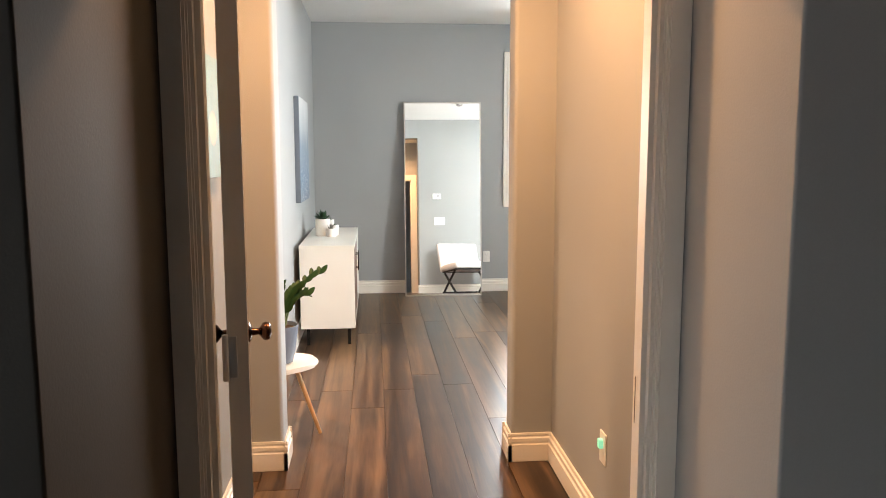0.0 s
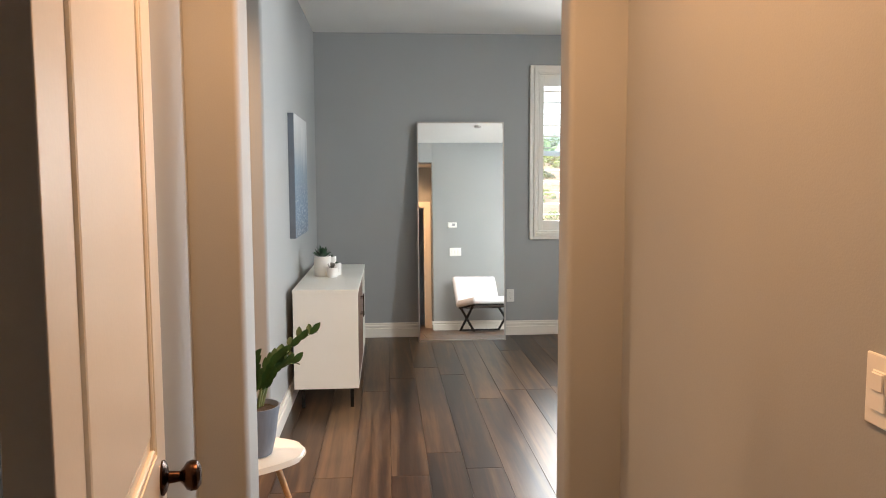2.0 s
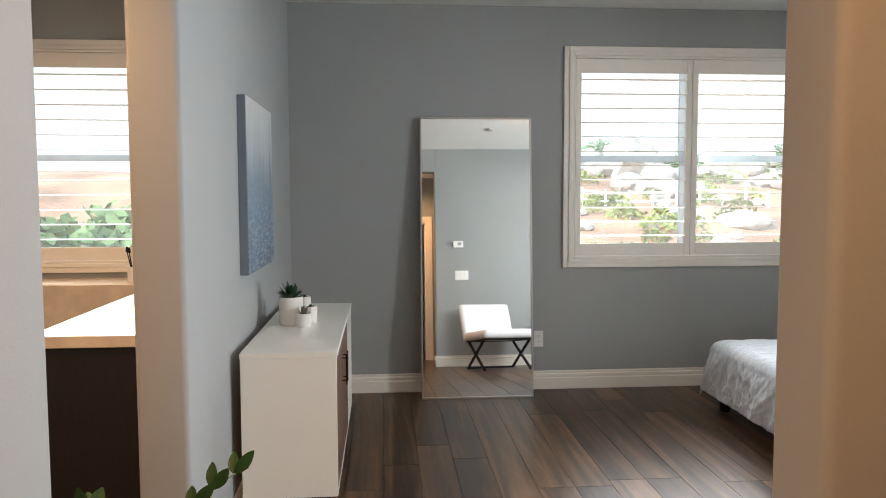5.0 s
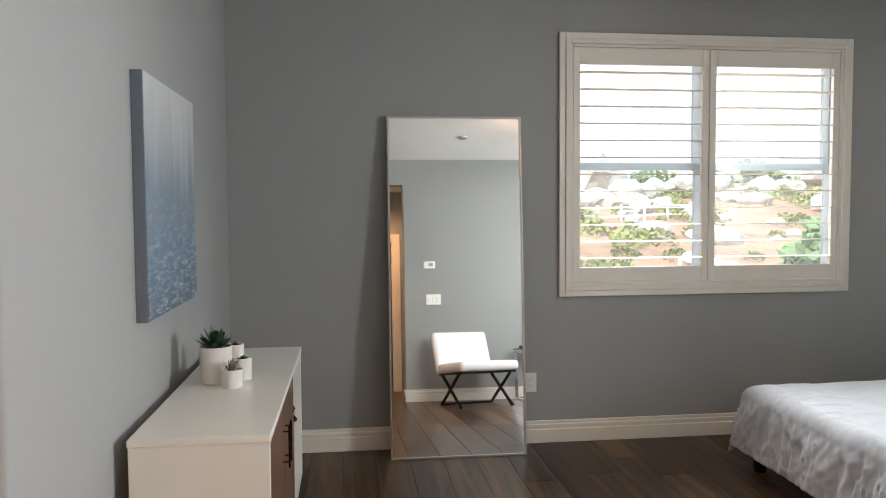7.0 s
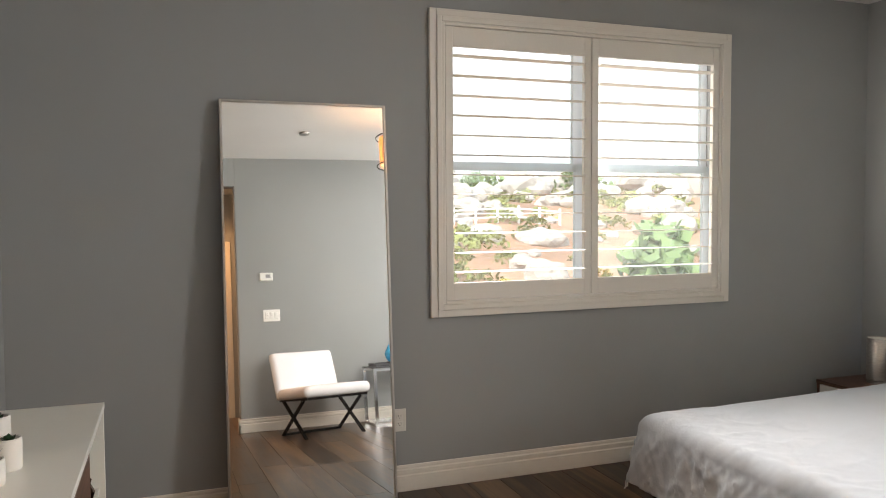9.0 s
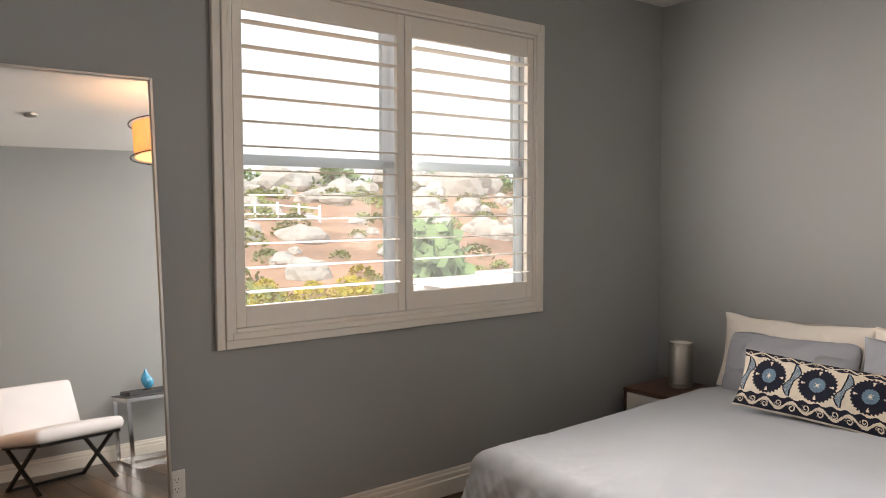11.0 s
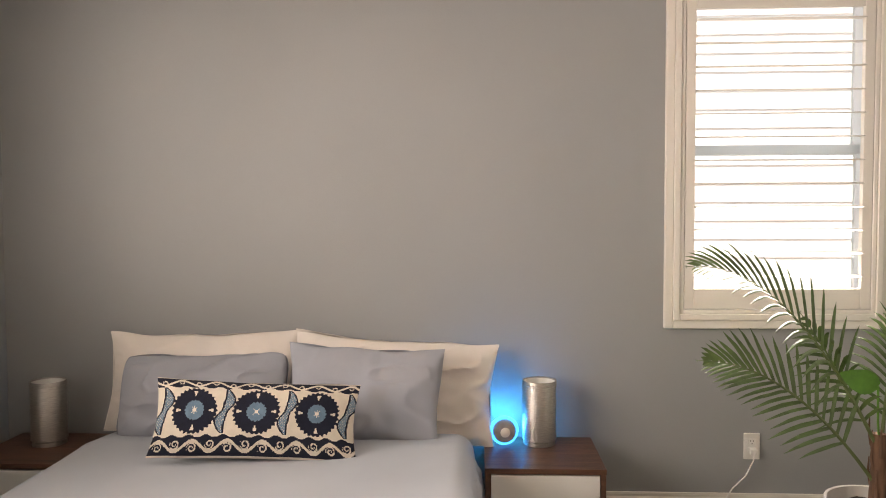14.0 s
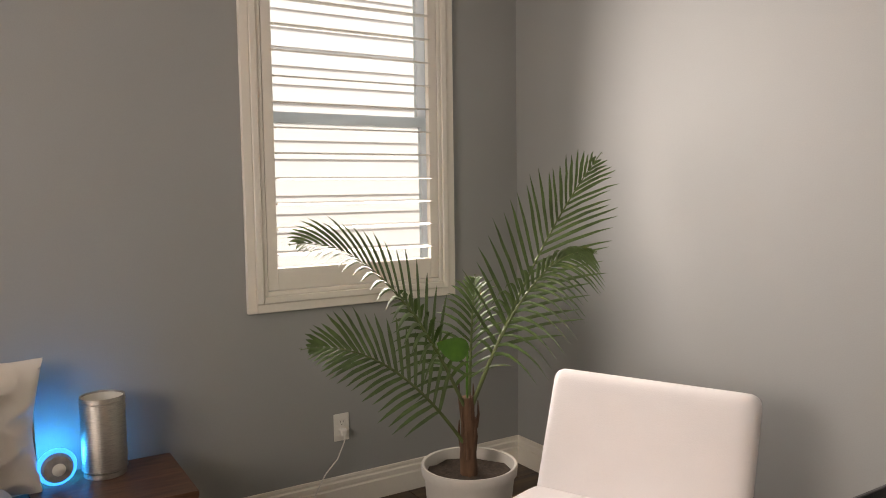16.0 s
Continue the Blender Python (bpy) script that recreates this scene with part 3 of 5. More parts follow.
def abstract_paint():
    """Pale top, blue foot with silvery flecks and soft upright streaks."""
    m = material("abstract_painting", (0.4, 0.45, 0.5), 0.5, vary=0.1, bump=0.08, bump_scale=90)
    nt = m.node_tree
    L = nt.links.new
    b = nt.nodes["Principled BSDF"]
    tc, sep = nt.nodes.new("ShaderNodeTexCoord"), nt.nodes.new("ShaderNodeSeparateXYZ")
    L(tc.outputs["Object"], sep.inputs[0])
    mp = nt.nodes.new("ShaderNodeMapping")
    mp.inputs["Scale"].default_value = (14, 14, 1.6)
    L(tc.outputs["Object"], mp.inputs[0])
    streak, fleck = nt.nodes.new("ShaderNodeTexNoise"), nt.nodes.new("ShaderNodeTexNoise")
    streak.inputs["Scale"].default_value, streak.inputs["Detail"].default_value = 1.0, 3
    L(mp.outputs[0], streak.inputs["Vector"])
    fleck.inputs["Scale"].default_value, fleck.inputs["Detail"].default_value = 26, 7
    fleck.inputs["Roughness"].default_value = 0.75
    fm = nt.nodes.new("ShaderNodeMapping")
    fm.inputs["Scale"].default_value = (0.45, 1, 2.0)
    L(tc.outputs["Object"], fm.inputs[0])
    L(fm.outputs[0], fleck.inputs["Vector"])
    z = nt.nodes.new("ShaderNodeMath")
    z.operation = "MULTIPLY_ADD"
    z.inputs[1].default_value = 0.30
    L(streak.outputs["Fac"], z.inputs[0])
    L(sep.outputs["Z"], z.inputs[2])
    ramp = nt.nodes.new("ShaderNodeValToRGB")
    e = ramp.color_ramp.elements
    e[0].position, e[0].color = 0.12, (0.07, 0.105, 0.15, 1)
    e[1].position, e[1].color = 0.92, (0.52, 0.54, 0.545, 1)
    for p, c in ((0.32, (0.115, 0.18, 0.26, 1)), (0.58, (0.18, 0.24, 0.30, 1)), (0.75, (0.38, 0.415, 0.435, 1))):
        e.new(p).color = c
    L(z.outputs[0], ramp.inputs[0])
    band = nt.nodes.new("ShaderNodeMapRange")
    band.inputs["From Min"].default_value, band.inputs["From Max"].default_value = 0.48, 0.15
    L(sep.outputs["Z"], band.inputs["Value"])
    fr = nt.nodes.new("ShaderNodeMapRange")
    fr.inputs["From Min"].default_value, fr.inputs["From Max"].default_value = 0.48, 0.72
    L(fleck.outputs["Fac"], fr.inputs["Value"])
    mul = nt.nodes.new("ShaderNodeMath")
    mul.operation = "MULTIPLY"
    L(band.outputs[0], mul.inputs[0])
    L(fr.outputs[0], mul.inputs[1])
    mix = nt.nodes.new("ShaderNodeMixRGB")
    mix.inputs[2].default_value = (0.48, 0.55, 0.61, 1)
    L(mul.outputs[0], mix.inputs[0])
    L(ramp.outputs[0], mix.inputs[1])
    L(mix.outputs[0], b.inputs["Base Color"])
    return m


def teal_paint():
    """Teal ground with dark speckles and one blush-pink round shape."""
    m = material("teal_painting", (0.2, 0.35, 0.38), 0.6, vary=0.1, bump=0.05, bump_scale=90)
    nt = m.node_tree
    L = nt.links.new
    b = nt.nodes["Principled BSDF"]
    tc, dist, sep = nt.nodes.new("ShaderNodeTexCoord"), nt.nodes.new("ShaderNodeVectorMath"), nt.nodes.new("ShaderNodeSeparateXYZ")
    L(tc.outputs["Object"], sep.inputs[0])
    dist.operation = "DISTANCE"
    dist.inputs[1].default_value = (0.145, 0.03, 0.172)
    L(tc.outputs["Object"], dist.inputs[0])
    ramp = nt.nodes.new("ShaderNodeValToRGB")
    e = ramp.color_ramp.elements
    e[0].position, e[0].color = 0.1, (0.16, 0.34, 0.40, 1)
    e[1].position, e[1].color = 0.9, (0.20, 0.30, 0.33, 1)
    noise_ = nt.nodes.new("ShaderNodeTexNoise")
    noise_.inputs["Scale"].default_value, noise_.inputs["Detail"].default_value = 28, 5
    L(tc.outputs["Object"], noise_.inputs["Vector"])
    L(noise_.outputs["Fac"], ramp.inputs[0])
    edge = nt.nodes.new("ShaderNodeMapRange")
    edge.inputs["From Min"].default_value, edge.inputs["From Max"].default_value = 0.062, 0.054
    L(dist.outputs["Value"], edge.inputs["Value"])
    mix = nt.nodes.new("ShaderNodeMixRGB")
    mix.inputs[2].default_value = (0.58, 0.44, 0.38, 1)
    L(edge.outputs[0], mix.inputs[0])
    L(ramp.outputs[0], mix.inputs[1])
    L(mix.outputs[0], b.inputs["Base Color"])
    return m


canvas_picture("wall_painting", pose(XW, 5.172, 1.058, 0, 0, -90), 0.776, 0.811, 0.040, abstract_paint(), "abstract blue and silver canvas painting on the wall")
canvas_picture("small_picture", pose(HW, 1.385, 1.338, 0, 0, -90), 0.31, 0.42, 0.030, teal_paint(), "small teal canvas picture with a pink round shape")


# ---- bed ----
def duvet_mesh():
    """A cover over the mattress that hangs down its foot and sides, with folds."""
    x0, x1, y0, y1, top = 1.84, 3.66, 4.16, 5.69, 0.468
    r, hang = 0.075, 0.31
    nx, ny = 200, 190
    bm = bmesh.new()

    def fall(d):
        """How far out and down the cover lies, d metres past the start of the mattress's round edge."""
        if d <= 0:
            return d, 0.0
        a = d / r
        if a < math.pi / 2:
            return r * math.sin(a), r * (1 - math.cos(a))
        s = d - r * math.pi / 2
        return r + 0.16 * s, r + 0.985 * s

    grid = []
    for i in range(nx + 1):
        row = []
        sx = -(hang) + (x1 - x0 + hang) * i / nx
        for j in range(ny + 1):
            sy = -hang + (y1 - y0 + 2 * hang) * j / ny
            ox, dx = fall(r - sx)
            px = x0 + r - ox
            if sy < (y1 - y0) / 2:
                oy, dy = fall(r - sy)
                py = y0 + r - oy
            else:
                oy, dy = fall(sy - (y1 - y0) + r)
                py = y1 - r + oy
            drop = (dx ** 6 + dy ** 6) ** (1 / 6)
            p = Vector((px, py, top - drop))
            p.z += 0.025 * max(0, min(1, (px - 2.2) / 1.2)) - 0.02 * max(0, (px - 3.45) / 0.2)
            side = min(1, drop / 0.12)
            q = p.copy()
            foot = max(0.0, min(1.0, (2.75 - q.x) / 0.8))
            warp = noise.noise(q * 2.3 + Vector((7, 0, 0))) * 0.35
            big = noise.noise(Vector((q.x * 2.6, q.y * 2.6, q.z * 2.0)))
            mid = noise.noise(Vector((q.x * 4.2 + warp, q.y * 4.6, q.z * 4 + 5)))
            ridge = 1 - abs(noise.noise(Vector(((q.x + 0.6 * q.y) * 4 + warp * 3, (q.y - 0.5 * q.x) * 6.5, q.z * 6 + 3)))) * 2
            ridge2 = 1 - abs(noise.noise(Vector(((q.y + 0.7 * q.x - 0.5 * q.z) * 24 + warp * 5, (q.x - 0.4 * q.y + 0.6 * q.z) * 7, 4.0)))) * 2
            ridge3 = 1 - abs(noise.noise(Vector(((q.y - 0.9 * q.x + 0.9 * q.z) * 15 + warp * 4, (q.x + q.z) * 5, 8.0)))) * 2
            rough = 0.15 + 0.85 * foot if side < 1 else 1.0
            near = max(side, 0.35 * foot ** 2)
            d = 0.004 * big + rough * (0.008 * mid * (1 - 0.5 * side) + 0.006 * max(0, ridge) ** 3) + near * (0.0075 * max(0, ridge2) ** 2 + 0.006 * max(0, ridge3) ** 3)
            hem = (0.011 * noise.noise(Vector((q.y * 5.5, q.x * 5.5, 2.0))) + 0.009 * math.sin((q.y + q.x) * 41 + 7 * noise.noise(q * 3))) * side * min(1, drop / 0.3)
            out = Vector((-1.0 if dx >= dy else -0.25, (-1.0 if sy < (y1 - y0) / 2 else 1.0) if dy > dx else 0.0, 0))
            p += Vector((0, 0, d * (1 - 0.75 * side) + 0.5 * hem)) + out * side * (1.3 * d + hem)
            row.append(bm.verts.new(p))
        grid.append(row)
    for i in range(nx):
        for j in range(ny):
            bm.faces.new([grid[i][j], grid[i + 1][j], grid[i + 1][j + 1], grid[i][j + 1]])
    return bm


def bed():
    b = thing("bed", pose(0, 0, 0), "low queen bed with a rumpled pale grey duvet", "bed")
    bm = bmesh.new()
    box(bm, 1.88, 3.90, 4.20, 5.70, 0.14, 0.27, 0.01, 2)
    part("bed_base", bm, BEDDARK, b)
    bm = bmesh.new()
    box(bm, 1.875, 3.91, 4.19, 5.685, 0.271, 0.452, 0.05, 4)
    part("mattress", bm, CREAM, b, "cream fitted sheet over the mattress", True)
    bm = duvet_mesh()
    ob = part("duvet", bm, DUVET, b, "pale grey crumpled cotton duvet cover", True)
    mod = ob.modifiers.new("thickness", "SOLIDIFY")
    mod.thickness, mod.offset = 0.012, -1
    for x in (1.93, 3.82):
        for y in (4.27, 5.64):
            bm = bmesh.new()
            lathe(bm, [(0.030, 0.0), (0.034, 0.01), (0.036, 0.139)], 16, (x, y))
            part("leg", bm, BLACK, b, smooth=True)
    return b


bed()


def pillow_grid(w, h, thick, nu, nv, seed, ears=0.05, wrinkle=0.008, crease=0.0, blunt=0.0):
    """Front and back skins of a pillow, w along x, h along z, y the thickness (front at -y). Yields quads with (u, v, front)."""
    bm = bmesh.new()
    skins = []
    for s in (-1, 1):
        grid = []
        for i in range(nu + 1):
            row = []
            u = -1 + 2 * i / nu
            for j in range(nv + 1):
                v = -1 + 2 * j / nv
                px = u * w / 2 * (1 - ears * (1 - v * v))
                pz = v * h / 2 * (1 - ears * 1.3 * (1 - u * u))
                soft = 1 - blunt * (abs(u) * abs(v)) ** 4
                px, pz = px * soft, pz * soft
                t = thick / 2 * max(0.0, (1 - abs(u) ** 2.6)) ** 0.68 * max(0.0, (1 - abs(v) ** 2.6)) ** 0.68
                k = Vector((px * 7 + seed, pz * 7, s * 3 + seed))
                t += wrinkle * (noise.noise(k) + 0.6 * noise.noise(k * 2.6)) * (t / (thick / 2)) ** 0.5
                fold = 1 - 2 * abs(noise.noise(Vector((px * 5 + pz * 4 + seed, pz * 9 - px * 3, seed * 0.7))))
                t += crease * max(0, fold) ** 3 * (t / (thick / 2)) ** 0.7 * min(1, 0.35 + abs(u) ** 2 + abs(v))
                sag = -0.05 * h * (1 - v) / 2 * (1 - u * u)
                row.append(bm.verts.new((px + wrinkle * noise.noise(k * 0.7), s * t, pz + sag * 0.3 + wrinkle * noise.noise(k * 0.9 + Vector((4, 0, 0))))))
            grid.append(row)
        skins.append(grid)
    quads = []
    for s, grid in zip((-1, 1), skins):
        for i in range(nu):
            for j in range(nv):
                vs = [grid[i][j], grid[i + 1][j], grid[i + 1][j + 1], grid[i][j + 1]]
                f = bm.faces.new(vs)
                quads.append((f, (i + 0.5) / nu * 2 - 1, (j + 0.5) / nv * 2 - 1, s < 0))
    return bm, quads


def soft_pillow(name, m, w, h, thick, mat, seed, label, blunt=0.0, crease=0.010):
    bm, _ = pillow_grid(w, h, thick, 84, 60, seed, 0.06, 0.014, crease, blunt)
    bmesh.ops.remove_doubles(bm, verts=bm.verts, dist=0.0008)
    p = part(name, bm, mat, smooth=True)
    p.matrix_basis = m
    return tagged(p, label, "pillow", "pillows on the bed")


def lean(y, x, z, turn, tilt, roll=0):
    """A pillow's pose: its front looks to -x, leaning back by tilt."""
    return pose(x, y, z, 0, 0, -90 + turn) @ pose(0, 0, 0, -tilt, roll, 0)


soft_pillow("pillow", lean(5.33, 3.80, 0.655, 0, 14, -1.0), 0.84, 0.42, 0.15, CREAM, 1, "cream pillow leaning on the wall behind a grey pillow")
soft_pillow("pillow", lean(4.50, 3.80, 0.628, 3, 14, 4.5), 0.88, 0.43, 0.15, CREAM, 7, "cream pillow leaning on the wall beside a blue glow", 0.0, 0.024)
soft_pillow("pillow", lean(5.26, 3.63, 0.625, 2, 22, -0.5), 0.72, 0.37, 0.16, GREYPILLOW, 13, "slate grey pillow behind a patterned cushion", 0.10, 0.022)
soft_pillow("pillow", lean(4.605, 3.62, 0.638, -2, 20, 2.0), 0.64, 0.40, 0.16, GREYPILLOW, 21, "slate grey pillow with soft creases at its corner", 0.0, 0.016)


def cushion_motif(x, z, w, h):
    """0 linen, 1 navy, 2 blue on a lumbar cushion, at x, z from its middle."""
    band = h * 0.27
    zb, zt = z + h / 2, h / 2 - z
    if zb < band:
        s = x / 0.122
        edge = band * 0.90 + 0.005 * math.sin(4 * math.pi * s)
        if zb > edge:
            return 0
        vine = band * 0.47 + 0.017 * math.sin(2 * math.pi * s)
        if abs(zb - vine) < 0.006:
            return 0
        k = math.floor(s * 2)
        cx, cz = (s - (k + 0.5) / 2) * 0.122, zb - band * 0.47 - (-0.006 if k % 2 == 0 else 0.006)
        d, a = math.hypot(cx, cz), math.atan2(cz, cx)
        if 0.004 < d < 0.017 and (d / 0.0105 + (a if k % 2 else -a) / (2 * math.pi)) % 1.0 < 0.48:
            return 0
        if zb < 0.005:
            return 0
        return 1
    top = h * 0.145
    if zt < top:
        s = x / 0.122
        if zt > top * 0.90 + 0.004 * math.sin(4 * math.pi * s) or zt < 0.003:
            return 0
        if abs(zt - top * 0.5 - 0.011 * math.sin(2 * math.pi * s)) < 0.0042:
            return 0
        k = math.floor(s * 2)
        cx, cz = (s - (k + 0.5) / 2) * 0.122, zt - top * 0.5 + (0.004 if k % 2 else -0.004)
        d = math.hypot(cx, cz)
        return 0 if 0.006 < d < 0.010 and math.atan2(cz, cx) * (1 if k % 2 else -1) > -1.2 else 1
    cz = z - h * 0.060
    R = h * 0.288
    for k in (-1, 0, 1):
        cx = x - k * w * 0.305
        r, a = math.hypot(cx, cz), math.atan2(cz, cx)
        tooth = R * (1 + 0.10 * (2 * abs(((a / (2 * math.pi) * 30) % 1.0) - 0.5) - 0.5))
        if r < tooth:
            ray = abs(((a / (2 * math.pi) * 8) % 1.0) - 0.5) * 2
            if r < R * (0.07 + 0.15 * ray ** 3):
                return 0
            tooth2 = R * (0.40 + 0.10 * abs(((a / (2 * math.pi) * 16) % 1.0) - 0.5))
            if r < tooth2:
                return 2
            q = abs(((a / (2 * math.pi) * 4 + 0.5) % 1.0) - 0.5) * 2 * math.pi / 4 * r
            if R * 0.62 < r < R * 0.86 and q < (r - R * 0.58) * 0.32:
                return 0
            return 1
    for c in (-0.46, -0.1525, 0.1525, 0.46):
        cx = x - c * w
        q = cz / R
        if abs(q) > 1.06:
            continue
        d = cx - 0.016 * math.sin(q * 2.9)
        leaf = 0.019 * max(0.0, 1 - abs(abs(q) - 0.42) / 0.62) ** 0.6 + 0.003
        if abs(d) < leaf:
            if abs(d) > leaf - 0.0065:
                return 1
            return 0 if math.sin(cx * 620) * math.sin(cz * 620) > 0.55 else 2
    return 0


def lumbar_cushion():
    w, h = 0.73, 0.285
    bm, quads = pillow_grid(w, h, 0.15, 250, 100, 33, ears=0.05, wrinkle=0.005)
    for f, u, v, front in quads:
        f.material_index = cushion_motif(u * w / 2, v * h / 2, w, h) if front else 0
    ob = part("lumbar_cushion", bm, [LINEN, NAVY, STEELBLUE], smooth=True)
    ob.matrix_basis = pose(3.285, 4.935, 0.626, 0, 0, -90 + 11) @ pose(0, 0, 0, -27, 4.2, 0)
    return tagged(ob, "long cushion embroidered with navy medallions and scrolls", "cushion")


lumbar_cushion()


def nightstand(m, label):
    """Walnut box with a white drawer, front towards -x at the origin's side; 0.46 wide along y."""
    W, D, H = 0.462, 0.425, 0.388
    ns = thing("nightstand", m, label, "nightstand", "nightstands beside the bed")
    bm = bmesh.new()
    box(bm, 0.004, D, 0, 0.02, 0.09, H - 0.021, 0.0015, 1)
    box(bm, 0.004, D, W - 0.02, W, 0.09, H - 0.021, 0.0015, 1)
    box(bm, 0.004, D, 0.02, W - 0.02, 0.09, 0.11)
    box(bm, D - 0.012, D, 0.02, W - 0.02, 0.11, H - 0.021)
    part("carcass", bm, WALNUT, ns)
    bm = bmesh.new()
    box(bm, 0, D + 0.002, -0.002, W + 0.002, H - 0.021, H, 0.002, 2)
    part("top", bm, WALNUT, ns)
    bm = bmesh.new()
    box(bm, 0.001, 0.02, 0.023, W - 0.023, 0.113, H - 0.027, 0.0015, 1)
    drawer = part("drawer", bm, LACQUER, ns, "white drawer front")
    bm = bmesh.new()
    lathe(bm, [(0.004, 0.0), (0.004, 0.012), (0.009, 0.016), (0.011, 0.022), (0.008, 0.027), (0.002, 0.028)], 16)
    bm.transform(pose(0.001, W / 2, 0.265, 0, -90, 0))
    part("knob", bm, CHROME, drawer, "small chrome knob", True)
    for x in (0.05, D - 0.05):
        for y in (0.05, W - 0.05):
            bm = bmesh.new()
            lathe(bm, [(0.010, 0.0), (0.016, 0.09)], 12, (x, y))
            part("leg", bm, WALNUT, ns, smooth=True)
    return ns


nightstand(pose(3.495, 3.650, 0), "walnut nightstand with white drawer beside a blue glow")
nightstand(pose(3.475, 5.728, 0), "walnut nightstand with white drawer in the room corner")


def cylinder_lamp(x, y):
    """A brushed steel cylinder table lamp, open at the top."""
    lm = thing("table_lamp", pose(x, y, 0.388), "brushed steel cylinder table lamp on a nightstand", "lamp", "nightstand lamps")
    bm = bmesh.new()
    lathe(bm, [(0.064, 0.0), (0.068, 0.002), (0.068, 0.018), (0.064, 0.020)], 40)
    part("base", bm, STEEL, lm, smooth=True)
    bm = bmesh.new()
    lathe(bm, [(0.069, 0.022), (0.072, 0.024), (0.072, 0.272), (0.0705, 0.274), (0.068, 0.272), (0.068, 0.024)], 48, cap=False)
    part("shade", bm, STEEL, lm, "brushed steel shade with fine rings", True)
    bm = bmesh.new()
    lathe(bm, [(0.0672, 0.030), (0.0672, 0.268), (0.0660, 0.268), (0.0660, 0.030)], 40, cap=False)
    part("liner", bm, LACQUER, lm, "white inner lining of the shade", True)
    for z in (0.024, 0.255):
        bm = bmesh.new()
        lathe(bm, [(0.0722, z), (0.0734, z + 0.001), (0.0734, z + 0.004), (0.0722, z + 0.005)], 40, cap=False)
        part("band", bm, STEEL, lm, smooth=True)
    bm = bmesh.new()
    lathe(bm, [(0.012, 0.02), (0.012, 0.13), (0.02, 0.15), (0.026, 0.19), (0.018, 0.22), (0.004, 0.226)], 20)
    part("bulb", bm, CERAMIC, lm, smooth=True)
    return lm


cylinder_lamp(3.825, 3.880)
cylinder_lamp(3.745, 5.978)


def glow_speaker():
    """A small round clock speaker with a ring of blue light behind it."""
    sp = thing("clock_speaker", pose(3.80, 4.03, 0.388, 0, 0, 6) @ Matrix.Scale(1.1, 4), "small round speaker with a glowing blue rim", "speaker")
    bm = bmesh.new()
    lathe(bm, [(0.030, -0.012), (0.040, -0.012), (0.0435, -0.006), (0.0435, 0.018), (0.038, 0.030), (0.010, 0.034)], 40)
    bm.transform(pose(0, 0, 0.0575, 0, -90, 0))
    part("body", bm, MESHGREY, sp, smooth=True)
    bm = bmesh.new()
    lathe(bm, [(0.0, 0.0), (0.018, 0.0), (0.019, 0.003), (0.016, 0.0055), (0.0, 0.006)], 32, cap=False)
    bm.transform(pose(-0.033, 0, 0.0575, 0, -90, 0))
    part("dial", bm, PLASTIC, sp, "pale round dial", True)
    bm = bmesh.new()
    lathe(bm, [(0.0445, -0.006), (0.0545, -0.006), (0.0565, 0.0), (0.0545, 0.010), (0.0445, 0.010), (0.0445, -0.006)], 48, cap=False)
    bm.transform(pose(0, 0, 0.0575, 0, -90, 0))
    part("light_ring", bm, LED, sp, "glowing blue ring", True)
    return sp


glow_speaker()
lamp("speaker_backlight", "POINT", 1.7, (0.0, 0.34, 1.0), pose(3.865, 4.03, 0.46), radius=0.03)


bm = bmesh.new()
box(bm, 3.66, 3.72, 5.740, 5.800, 0.3884, 0.402, 0.004, 2)
charger = tagged(part("phone_charger", bm, PLASTIC), "small flat white charger on the nightstand", "charger")
bm = bmesh.new()
tube(bm, [(3.72, 5.77, 0.394), (3.78, 5.78, 0.3915), (3.86, 5.76, 0.3915), (3.905, 5.74, 0.3915), (3.925, 5.735, 0.36), (3.93, 5.735, 0.10)], 0.0022, 6)
part("lead", bm, PLASTIC, charger, smooth=True)


